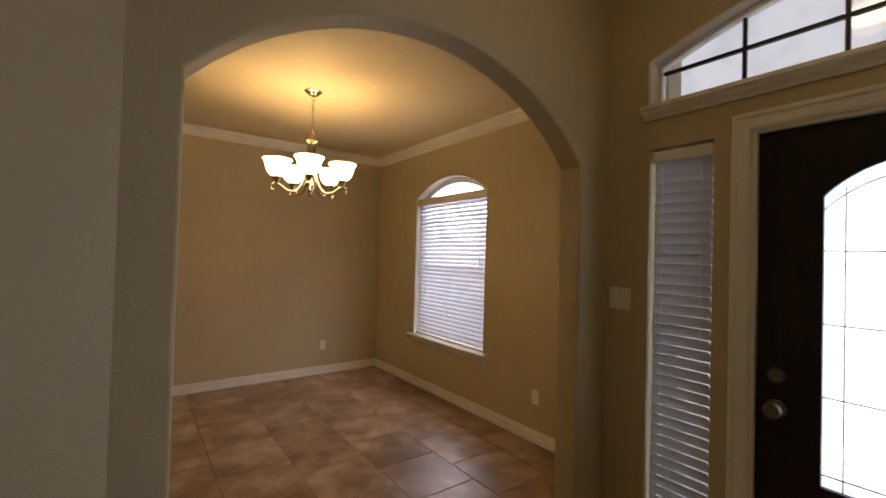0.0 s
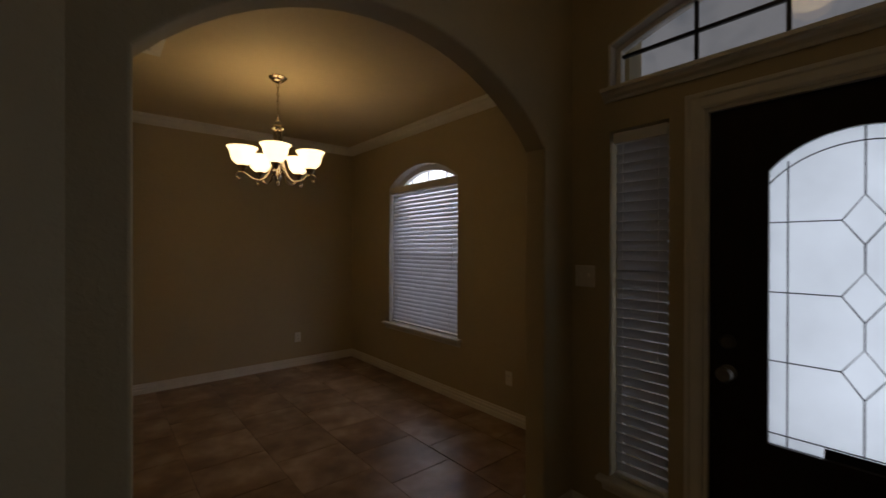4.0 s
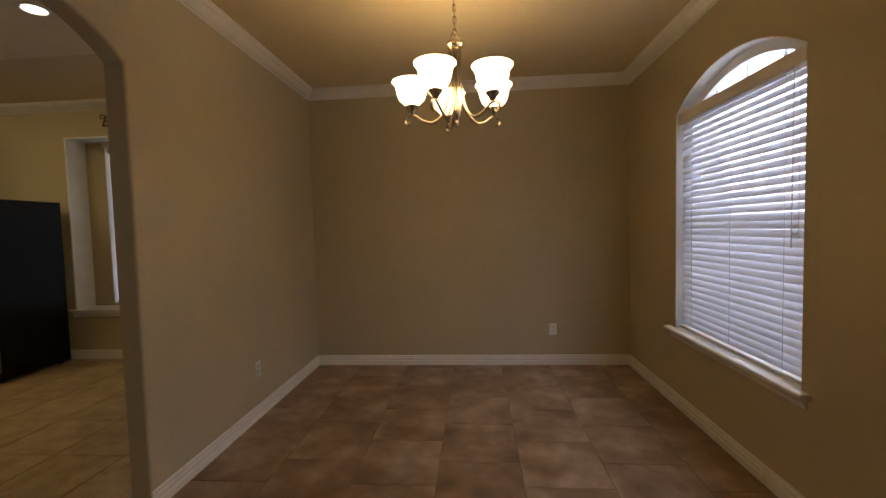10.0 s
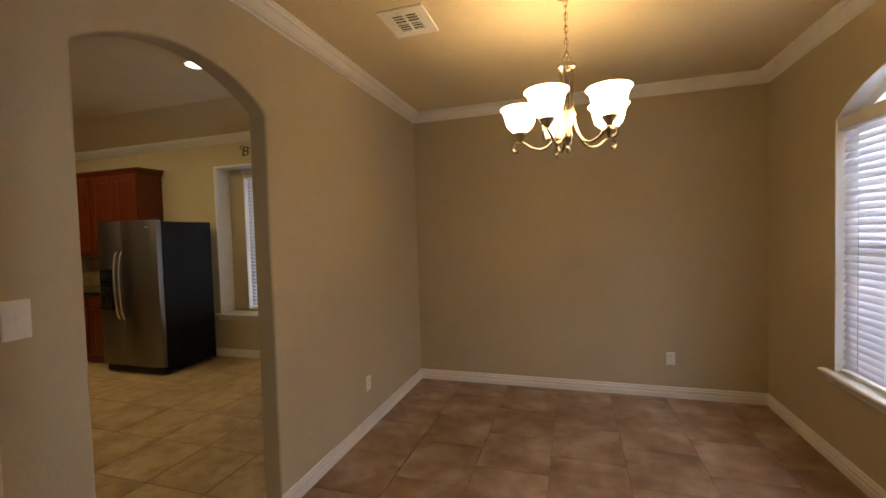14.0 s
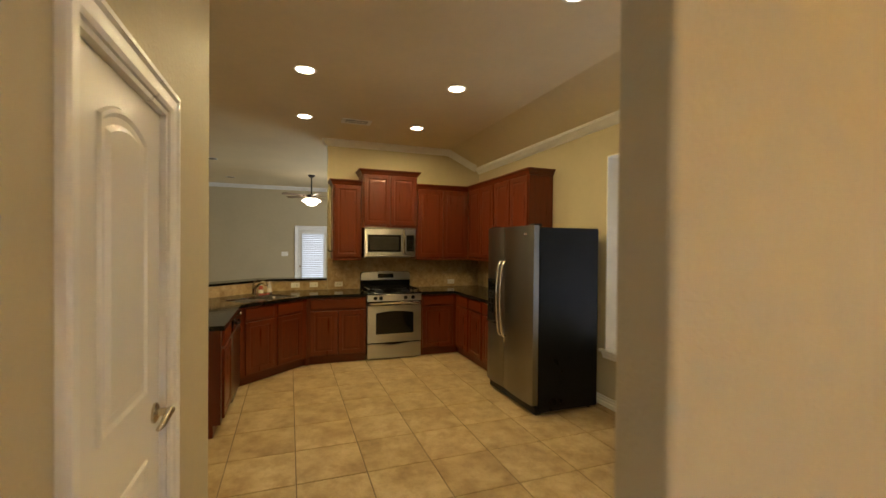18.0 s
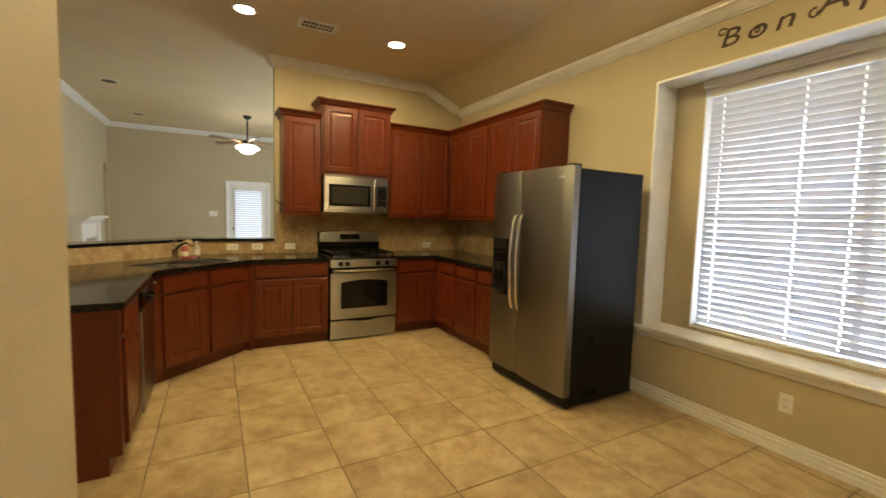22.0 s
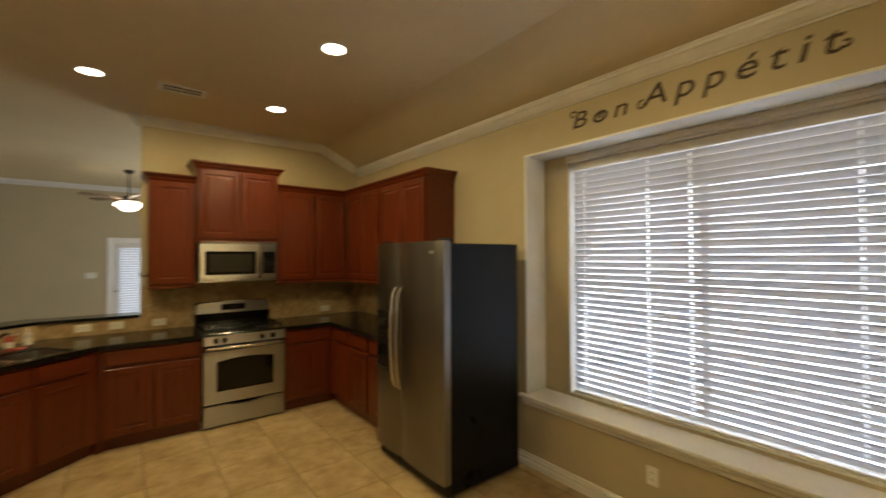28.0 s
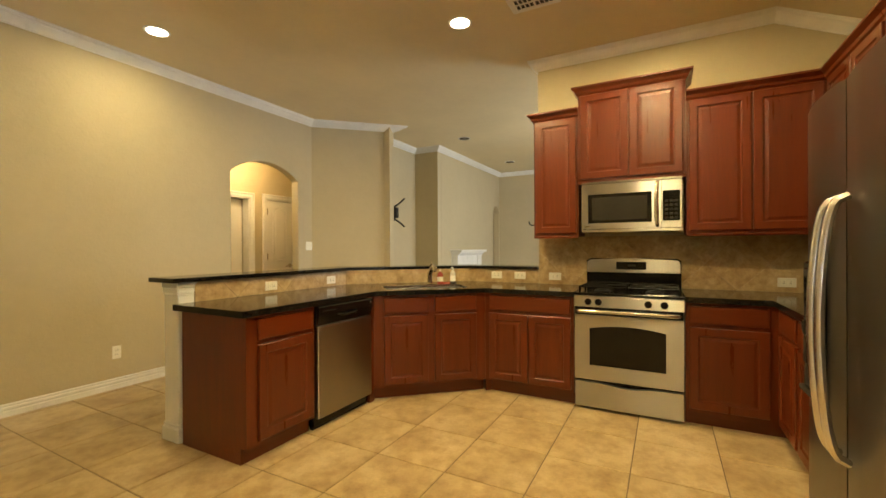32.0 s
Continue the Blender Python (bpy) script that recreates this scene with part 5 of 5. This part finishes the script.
dw = thing("dishwasher", hang((-4.018, 2.13, 0), 180), "brushed steel dishwasher with a black control strip", "dishwasher")
part("body", boxed(0.004, 0.594, 0.02, 0.56, 0.02, 0.870), BLACK, dw)
part("door", boxed(0.003, 0.595, -0.028, 0.02, 0.085, 0.728, 0.006), STEEL_O, dw, "brushed steel door panel")
bm = B()
extrude(bm, [(0.003, y, z) for y, z in ((-0.020, 0.734), (0.02, 0.734), (0.02, 0.868), (-0.030, 0.868), (-0.038, 0.858), (-0.034, 0.800))], (0.592, 0, 0), bev=0.002)
cs = part("control_strip", bm, BLACK, dw, "black control strip")
part("latch_handle", bar_handle([(0.20, -0.032, 0.795), (0.22, -0.052, 0.788), (0.30, -0.058, 0.784), (0.38, -0.052, 0.788), (0.40, -0.032, 0.795)], 0.011), BLACK, cs, smooth=True)
bm = lathe(B(), [(0, 0), (0.011, 0), (0.010, 0.012), (0, 0.014)], 14)
bm.transform(Matrix.Translation((0.570, -0.034, 0.835)) @ Matrix.Rotation(radians(90), 4, "X"))
part("knob", bm, CHROME, cs)
for k in range(5):
    part("button", boxed(0.04 + 0.028 * k, 0.060 + 0.028 * k, -0.040, -0.034, 0.826, 0.836, 0.001), SCREEN, cs)
part("kick_plate", boxed(0.004, 0.594, 0.03, 0.06, 0.0, 0.082), BLACKM, dw)
tagged(put_mesh("cabinet_filler", boxed(-4.685, -4.620, 2.02, 2.128, 0.0, 0.874), CHERRY), "plain cherry filler beside the dishwasher", "kitchen cabinet")

# sink, tap and bottles
sk = thing("sink", pose(*SINK, 0, 0, 0, SRZ), "double-bowl stainless steel sink set into the granite", "sink")
rim = [(x, y) for x, y in ring(0, 0, 0.385, 0.208, 0, 0.055)]
part("rim", frame_of(rim, ring(0, 0, 0.374, 0.197, 0, 0.048), 0.900, 0.9165, lambda u, z, d: (u, z, d)), STEEL_H, sk)
for cx, hw in ((-0.19, 0.165), (0.19, 0.165)):
    bm, rows = B(), []
    for by, z in ((0, 0.899), (0.006, 0.89), (0.012, 0.76), (0.045, 0.735), (0.12, 0.730)):
        rows.append([bm.verts.new((x, y, z)) for x, y in ring(cx, 0, hw - by, 0.186 - by, 0, max(0.01, 0.05 - by * 0.2))])
    for a, b in zip(rows, rows[1:]):
        for k in range(len(a)):
            bm.faces.new((a[k], a[(k + 1) % len(a)], b[(k + 1) % len(a)], b[k]))
    bm.faces.new(rows[-1])
    bw = part("bowl", bm, STEEL_SHADED, sk, smooth=True)
    part("drain", lathe(B(), [(0, 0), (0.045, 0), (0.045, 0.004), (0, 0.003)], 16, (cx, 0, 0.731)), CHROME, bw)
part("divider", boxed(-0.024, 0.024, -0.186, 0.186, 0.80, 0.896, 0.004), STEEL_H, sk)


def at_sink(u, v, z):
    """u along the sink's front edge, v towards its back."""
    c, s = math.cos(radians(SRZ)), math.sin(radians(SRZ))
    return (SINK[0] + c * u - s * v, SINK[1] + s * u + c * v, z)


tp = thing("faucet", pose(*at_sink(0.10, 0.262, 0.915), 0, 0, SRZ), "brushed nickel pull-out kitchen faucet behind the sink", "faucet")
part("base", lathe(B(), [(0, 0), (0.034, 0), (0.034, 0.007), (0.026, 0.014), (0.024, 0.085), (0.027, 0.092), (0.027, 0.112), (0.020, 0.128), (0, 0.132)], 18), NICKEL, tp, smooth=True)
part("spout", tube(B(), [(0, 0.005, 0.088), (0, -0.030, 0.118), (0, -0.085, 0.152), (0, -0.140, 0.172)], [0.021, 0.020, 0.018, 0.018], 14), NICKEL, tp, smooth=True)
part("spray_head", tube(B(), [(0, -0.132, 0.170), (0, -0.175, 0.178), (0, -0.205, 0.168), (0, -0.216, 0.140)], [0.021, 0.024, 0.024, 0.020], 14), NICKEL, tp, smooth=True)
part("lever", tube(B(), [(0, 0.004, 0.126), (0, 0.016, 0.150), (0.004, -0.010, 0.186), (0.008, -0.050, 0.214)], [0.014, 0.011, 0.008, 0.007], 10), NICKEL, tp, smooth=True)


def bottle(at, label, material, r, h, pump):
    t = thing("soap_bottle", pose(*at), label, "soap bottle")
    part("bottle", lathe(B(), [(0, 0), (r, 0), (r * 1.02, 0.01), (r, h * 0.62), (r * 0.8, h * 0.74), (r * 0.36, h * 0.80), (r * 0.36, h * 0.86), (0, h * 0.86)], 16), material, t, smooth=True)
    part("cap", lathe(B(), [(0, h * 0.86), (r * 0.42, h * 0.86), (r * 0.42, h * 0.93), (r * 0.16, h * 0.94), (r * 0.14, h), (0, h)], 12), PLATE, t)
    part("label", lathe(B(), [(r * 1.025, h * 0.18), (r * 1.025, h * 0.5)], 16), PLATE, t, "plain pale label")
    if pump:
        part("holder", lathe(B(), [(r * 1.05, 0), (r * 1.35, 0.001), (r * 1.35, 0.022), (r * 1.05, 0.024)], 16), DARKPL, t, "dark base ring")
        part("spout", tube(B(), [(0, 0, h * 0.985), (0.03, 0, h * 0.99), (0.036, 0, h * 0.95)], 0.005, 8), PLATE, t)


bottle(at_sink(0.205, 0.270, 0.915), "pink dish soap bottle beside the faucet", PINK, 0.028, 0.145, False)
bottle(at_sink(0.335, 0.270, 0.915), "clear hand soap pump bottle beside the sink", CLEARP, 0.026, 0.165, True)
sp = thing("sponge", pose(*at_sink(0.245, 0.235, 0.916), 0, 0, SRZ + 12), "small dark red sponge behind the sink", "sponge")
part("pad", boxed(-0.045, 0.045, -0.03, 0.03, 0.0, 0.022, 0.006), PINK, sp)

# ---- lamps, vents, plates ----
def can_light(x, y, lit=True):
    t = thing("recessed_light", pose(x, y, H), "round white recessed ceiling light, switched on" if lit else "round white recessed ceiling fitting, switched off", "ceiling light", "recessed ceiling lights")
    part("trim_ring", lathe(B(), [(0.098, 0.001), (0.098, -0.004), (0.090, -0.007), (0.078, -0.006), (0.074, 0.004)], 28), PLATE, t, smooth=True)
    part("lens", lathe(B(), [(0.0, -0.010), (0.045, -0.009), (0.074, -0.003)], 28), LENS if lit else PLATE, t, "glowing lamp face" if lit else "")


for cx, cy in CANS:
    can_light(cx, cy)
for cx, cy in ((-8.2, 1.32), (-10.4, 1.36)):
    t = thing("ceiling_speaker", pose(cx, cy, H), "round grey ceiling grille, unlit", "ceiling speaker")
    part("ring", lathe(B(), [(0.105, 0.001), (0.105, -0.005), (0.092, -0.006)], 24), PLATE, t)
    part("grille", lathe(B(), [(0, -0.004), (0.092, -0.004)], 24), SCREEN, t)


def ceiling_vent(x, y, z, w, d, slats, label, edge=0.036):
    t = thing("ceiling_vent", pose(x, y, z), label, "air vent")
    rim = [(-w / 2, -d / 2), (w / 2, -d / 2), (w / 2, d / 2), (-w / 2, d / 2)]
    part("backing", boxed(-w / 2 + 0.03, w / 2 - 0.03, -d / 2 + 0.03, d / 2 - 0.03, -0.004, -0.001), SLOT, t)
    part("frame", frame_of(rim, inset(rim, edge), -0.010, -0.0005, lambda u, v, h: (u, v, h)), PLATE, t)
    part("bar", boxed(-0.006, 0.006, -d / 2 + 0.034, d / 2 - 0.034, -0.011, -0.003), PLATE, t)
    part("bar", boxed(-w / 2 + 0.034, w / 2 - 0.034, -0.007, 0.007, -0.0112, -0.003), PLATE, t)
    bm = box(B(), -w / 2 + 0.034, w / 2 - 0.034, -0.0035, 0.0035, -0.011, -0.004)
    first = None
    n = slats
    for k in range(n):
        yy = (2 * k / (n - 1) - 1) * (d / 2 - edge - 0.009)
        if abs(yy) < 0.012:
            continue
        if first is None:
            first = part("slat", bm, PLATE, t)
            ob = first
        else:
            ob = new("slat", first.data)
            ob.parent = t
        ob.location, ob.rotation_euler = (0, yy, 0), (radians(35 if yy > 0 else -35), 0, 0)
    return t


ceiling_vent(0.535, 3.585, HD, 0.27, 0.31, 7, "square white louvred air vent in the dining ceiling", 0.062)
ceiling_vent(-4.93, 3.42, H, 0.20, 0.36, 9, "white louvred air vent in the kitchen ceiling")


def plate(at, rz, kind, label, level=False, wide=1):
    """A wall plate; local front -y."""
    t = thing("wall_outlet" if kind == "outlet" else "light_switch", pose(*at, 0, 90 if level else 0, rz) if not level else pose(*at, 0, 0, rz) @ pose(0, 0, 0, 0, 90, 0), label, "outlet" if kind == "outlet" else "switch")
    w = 0.036 + 0.023 * (wide - 1)
    part("cover", boxed(-w, w, -0.006, 0.0, -0.058, 0.058, 0.003), PLATE, t)
    for k in range(wide):
        cx = (k - (wide - 1) / 2) * 0.046
        if kind == "outlet":
            for z in (-0.020, 0.020):
                s = part("socket", boxed(cx - 0.016, cx + 0.016, -0.0085, -0.005, z - 0.014, z + 0.014, 0.003), PLATE, t)
                part("slots", box(box(B(), cx - 0.008, cx - 0.005, -0.0092, -0.008, z - 0.002, z + 0.008), cx + 0.005, cx + 0.008, -0.0092, -0.008, z - 0.002, z + 0.008), SLOT, s)
        else:
            s = part("toggle", boxed(cx - 0.005, cx + 0.005, -0.016, -0.005, -0.004, 0.016, 0.002), PLATE, t)
    return t


plate((2.237, 5.36, 0.35), 0, "outlet", "white duplex wall outlet on the dining room's back wall")
plate((-0.13, 4.18, 0.36), 90, "outlet", "white duplex wall outlet on the tan dining wall")
plate((2.97, 2.61, 0.36), -90, "outlet", "white duplex wall outlet under the dining window")
plate((-0.13, 2.055, 1.30), 90, "switch", "white dimmer switch beside the kitchen arch")
plate((2.37, 1.548, 1.295), -90, "switch", "white double switch plate beside the front door", wide=2)
plate((-2.005, 5.59, 0.315), 0, "outlet", "white duplex wall outlet under the kitchen window")
plate((-3.845, -0.17, 0.33), 180, "outlet", "white duplex wall outlet on the tan wall")
ang = math.degrees(math.atan2(-0.85, 0.81))
plate((-6.19, -0.17, 1.31), 180, "switch", "white double switch plate beside the hall arch", wide=2)
plate((-11.60, 2.53, 1.30), 90, "switch", "white triple switch plate beside the glazed door", wide=3)
for x in (-4.19, -4.87):
    plate((x, 1.480, 0.975), 180, "outlet", "white outlet laid level in the tiled splashback", level=True)
for y in (2.73, 2.98, 3.33, 5.10):
    plate((-5.970, y, 0.99), 90, "outlet", "white outlet laid level in the tiled splashback", level=True)

# ---- chandelier ----
ch = thing("chandelier", pose(*CHAND, HD), "five-arm nickel chandelier with lit alabaster bell shades", "chandelier")
part("canopy", lathe(B(), [(0, 0), (0.066, 0), (0.068, -0.006), (0.060, -0.014), (0.050, -0.018), (0.044, -0.030), (0.020, -0.040), (0, -0.044)], 28), NICKEL, ch, smooth=True)
links = 9
for k in range(links):
    z = -0.044 - 0.0332 * k
    c = [(0.010 * math.cos(a), 0, z - 0.018 + 0.0215 * math.sin(a)) for a in [2 * math.pi * j / 10 for j in range(11)]]
    if k % 2:
        c = [(0, p[0], p[2]) for p in c]
    part("chain_link", tube(B(), c, 0.0028, 6, ends=False), NICKEL, ch)
part("cord", tube(B(), [(0.004, 0.003, -0.04), (-0.004, 0.004, -0.15), (0.003, 0, -0.338)], 0.0022, 5), NICKEL, ch)
part("loop", tube(B(), [(0.022 * math.cos(a), 0, -0.353 + 0.028 * math.sin(a)) for a in [2 * math.pi * j / 14 for j in range(15)]], 0.004, 6, ends=False), NICKEL, ch)
part("collar", lathe(B(), [(0, -0.363), (0.018, -0.364), (0.040, -0.373), (0.046, -0.383), (0.046, -0.396), (0.036, -0.406), (0.024, -0.412), (0, -0.413)], 24), NICKEL, ch, smooth=True)
part("column", lathe(B(), [(0.013, -0.408), (0.011, -0.528), (0.012, -0.648), (0.022, -0.728), (0.026, -0.758), (0.020, -0.788), (0.010, -0.803), (0.014, -0.818), (0.010, -0.833), (0, -0.840)], 16), NICKEL, ch, smooth=True)
for k in range(5):
    a = radians(32 + 72 * k)
    ca, sa = math.cos(a), math.sin(a)

    def out(r, z):
        return (r * ca, r * sa, z)

    curve = [out(0.030, -0.403), out(0.028, -0.528), out(0.034, -0.648), out(0.070, -0.763), out(0.125, -0.808), out(0.185, -0.798), out(0.225, -0.763), out(0.262, -0.750), out(0.292, -0.770), out(0.292, -0.800), out(0.272, -0.810), out(0.262, -0.794)]
    arm = part("arm", bar_handle(curve, 0.0075), NICKEL, ch, "curved satin nickel arm", smooth=True)
    at = out(0.25, -0.750)
    part("cup", lathe(B(), [(0, 0), (0.013, 0), (0.018, 0.012), (0.034, 0.034), (0.039, 0.044), (0.032, 0.048), (0, 0.048)], 18, at), NICKEL, arm, smooth=True)
    part("shade", lathe(B(), [(r * 1.07, z * 1.03) for r, z in ((0.026, 0.046), (0.045, 0.056), (0.066, 0.078), (0.076, 0.108), (0.080, 0.136), (0.088, 0.156), (0.100, 0.168), (0.098, 0.172), (0.084, 0.158), (0.075, 0.136), (0.070, 0.108), (0.060, 0.084), (0.040, 0.062), (0.022, 0.054))], 26, at), SHADE, arm, "glowing alabaster glass bell", smooth=True)

# ---- living room ----
fn = thing("ceiling_fan", pose(-9.38, 3.10, H), "dark ceiling fan with tan blades and a lit white bowl", "ceiling fan")
part("canopy", lathe(B(), [(0, 0), (0.075, 0), (0.070, -0.03), (0.03, -0.06), (0, -0.062)], 20), IRON, fn, smooth=True)
part("downrod", tube(B(), [(0, 0, -0.05), (0, 0, -0.435)], 0.013, 10), IRON, fn)
part("motor", lathe(B(), [(0, -0.415), (0.05, -0.425), (0.10, -0.445), (0.110, -0.475), (0.10, -0.505), (0.06, -0.520), (0, -0.525)], 24), IRON, fn, smooth=True)
part("bowl", lathe(B(), [(0.06, -0.515), (0.115, -0.521), (0.175, -0.543), (0.200, -0.573), (0.192, -0.593), (0.145, -0.605), (0.130, -0.627), (0.104, -0.659), (0.035, -0.683), (0, -0.685)], 24), FANGLOW, fn, "lit white glass bowl", smooth=True)
for k in range(5):
    a = radians(10 + 72 * k)
    bm = B()
    extrude(bm, [(0.17, -0.045, 0), (0.66, -0.07, 0), (0.695, 0, 0), (0.66, 0.07, 0), (0.17, 0.045, 0)], (0, 0, 0.008))
    box(bm, 0.09, 0.20, -0.02, 0.02, -0.012, 0.0)
    bm.transform(Matrix.Rotation(a, 4, "Z") @ Matrix.Translation((0, 0, -0.470)) @ Matrix.Rotation(radians(11), 4, "X"))
    part("blade", bm, BLADE, fn, "tan brown blade")

fp = thing("fireplace", pose(-9.56, 0.67, 0), "white painted fireplace with a moulded mantel shelf", "fireplace")
part("mantel_shelf", boxed(-0.62, 0.62, 0.0, 0.24, 1.19, 1.235, 0.006), TRIM, fp)
part("bed_mould", sweep(B(), [(0, 0), (0.02, 0), (0.05, 0.04), (0.07, 0.045), (0.07, 0.07), (0, 0.07)], [(-0.58, 0.12, 1.12), (0.58, 0.12, 1.12)]), TRIM, fp)
for x in (-0.48, 0.48):
    lg = part("pilaster", boxed(x - 0.10, x + 0.10, 0, 0.14, 0, 1.12, 0.006), TRIM, fp)
    part("plinth", boxed(x - 0.115, x + 0.115, 0, 0.16, 0, 0.14, 0.004), TRIM, lg)
part("shelf_core", boxed(-0.58, 0.58, 0.0, 0.12, 1.12, 1.188), TRIM, fp)
part("frieze", boxed(-0.38, 0.38, 0, 0.12, 0.88, 1.12, 0.004), TRIM, fp)
part("surround", boxed(-0.38, 0.38, 0.0, 0.05, 0, 0.88, 0.003), SPLASH, fp)
part("firebox", boxed(-0.28, 0.28, 0.045, 0.06, 0.02, 0.70), BLACKM, fp)

tv = thing("wall_mount", pose(-7.70, 0.20, 1.87), "black metal television wall mount with spread arms", "wall mount")
part("plate", boxed(-0.06, 0.06, 0.0, 0.03, -0.13, 0.13, 0.004), IRON, tv)
for s in (1, -1):
    part("arm", tube(B(), [(-0.02, 0.03, 0.10 * s), (-0.05, 0.13, 0.17 * s), (-0.08, 0.20, 0.24 * s)], 0.014, 8), IRON, tv)
part("bracket", boxed(-0.05, 0.03, 0.03, 0.10, -0.09, 0.09, 0.004), IRON, tv)
hk = thing("coat_hook", pose(-5.705, 3.2145, 1.485), "small black iron hook on the cherry cabinet's side", "hook")
part("plate", boxed(-0.011, 0.011, -0.007, 0, -0.026, 0.030, 0.003), IRON, hk)
part("hook", bar_handle([(0, -0.005, -0.004), (0, -0.034, -0.010), (0, -0.058, 0.004), (0, -0.062, 0.030)], 0.0065), IRON, hk, smooth=True)


# ---- wall lettering ----
def word(text, size, wide, lean):
    """Raised script letters, drawn out to the width asked for."""
    cu = bpy.data.curves.new("word", "FONT")
    cu.body, cu.size, cu.shear, cu.extrude, cu.space_character, cu.offset = text, size, lean, 0.0012, 1.35, 0.0006
    ob = new("word", cu)
    me = bpy.data.meshes.new_from_object(ob)
    bpy.data.objects.remove(ob)
    me.name = "word"
    me.materials.clear()
    me.materials.append(DECAL)
    xs = [v.co.x for v in me.vertices]
    me.transform(Matrix.Diagonal((wide / (max(xs) - min(xs)), 1, 1, 1)) @ Matrix.Translation((-min(xs), 0, 0)))
    return me


let = thing("wall_lettering", pose(-2.545, 5.588, 2.572, 90, 0, 0), "dark brown script lettering decal above the kitchen window", "wall decal")
for text, x, size, wide, lift in (("Bon", 0.0, 0.165, 0.41, 0.0), ("Appétit", 0.50, 0.185, 0.93, 0.012)):
    ob = new("word", word(text, size, wide, 0.22))
    ob.parent, ob.location = let, (x, lift, 0)


def curl(x, z, r, turns, start):
    pts = [(x + r * (1 - 0.6 * k / 16) * math.cos(start + turns * 2 * math.pi * k / 16), z + r * (1 - 0.6 * k / 16) * math.sin(start + turns * 2 * math.pi * k / 16), 0.001) for k in range(17)]
    part("curl", tube(B(), pts, 0.006, 6, flat=0.25), DECAL, let)


curl(0.0, 0.100, 0.028, 0.9, 0.4)
curl(0.50, 0.030, 0.030, 0.9, 1.2)
curl(0.215, 0.040, 0.018, 1.1, 0.5)
curl(1.430, 0.045, 0.022, 0.8, 3.6)

# ---- foyer lamp ----
fl = thing("foyer_pendant", pose(1.57, 0.76, HF), "small nickel foyer pendant with a lit alabaster bowl", "pendant lamp")
part("canopy", lathe(B(), [(0, 0), (0.065, 0), (0.060, -0.016), (0.02, -0.034), (0, -0.036)], 22), NICKEL, fl, smooth=True)
part("rod", tube(B(), [(0, 0, -0.03), (0, 0, -0.56)], 0.006, 8), NICKEL, fl)
part("bowl", lathe(B(), [(0, -0.70), (0.045, -0.692), (0.085, -0.665), (0.105, -0.62), (0.100, -0.62), (0.080, -0.660), (0.044, -0.684), (0, -0.692)], 26), SHADE, fl, "lit alabaster glass bowl", smooth=True)
for k in range(3):
    a = radians(20 + 120 * k)
    part("strut", tube(B(), [(0, 0, -0.50), (0.103 * math.cos(a), 0.103 * math.sin(a), -0.622)], 0.004, 6), NICKEL, fl)

# ---- floor tiles ----
def tile_mesh(w, d):
    bm = box(B(), 0, w, 0, d, -0.012, 0.0)
    es = [e for e in bm.edges if all(v.co.z > -0.001 for v in e.verts)]
    bmesh.ops.bevel(bm, geom=es, offset=0.0022, segments=1, affect="EDGES")
    me = bpy.data.meshes.new("tile")
    bm.to_mesh(me)
    bm.free()
    return me


P, G = 0.466, 0.007
kit = new("floor_kitchen")
tagged(kit, "beige mottled stone-look floor tiles", kind="structure")
full = tile_mesh(P - G, P - G)
full.materials.append(TILE)
rows = []
for i in range(-9, 10):
    for j in range(-12, 6):
        x, y = -3.974 + P * i, 3.164 + P * j
        if x < -7.4 or x > -0.20 or y < -2.0 or y > 5.60 or (x < -6.4 and y > -0.3) or (y < -0.6 and x > -4.5):
            continue
        if y < 1.7 and x > -1.2:
            continue
        data = full
        if x + P > -0.165:
            data = tile_mesh(-0.167 - x, P - G)
            data.materials.append(TILE)
        ob = new("tile", data)
        ob.parent, ob.location = kit, (x + G / 2, y + G / 2, random.uniform(-0.0006, 0.0))
din = new("floor_dining")
tagged(din, "brown mottled stone-look floor tiles", kind="structure")
dtile = tile_mesh(P - 0.003, P - 0.003)
dtile.materials.append(TILE_D)
E = P - 0.003
for i in range(-5, 5):
    for j in range(-11, 4):
        x, y = 1.262 + P * i, 4.10 + P * j + (0.233 if i % 2 else 0.0)
        if x < -0.9 or (x < -0.30 and y > 0.9):
            continue
        low, high, near, far = (-0.165, 3.02, 1.0, 5.41) if y + E > 1.70 else (-0.95, 2.44, -0.76, 2.3)
        x0, x1, y0, y1 = max(x, low), min(x + E, high), max(y, near), min(y + E, far)
        if x1 - x0 < 0.04 or y1 - y0 < 0.04:
            continue
        data = dtile
        if x1 - x0 < E - 0.001 or y1 - y0 < E - 0.001:
            data = tile_mesh(x1 - x0, y1 - y0)
            data.materials.append(TILE_D)
        ob = new("tile", data)
        ob.parent, ob.location = din, (x0, y0, random.uniform(-0.0006, 0.0))
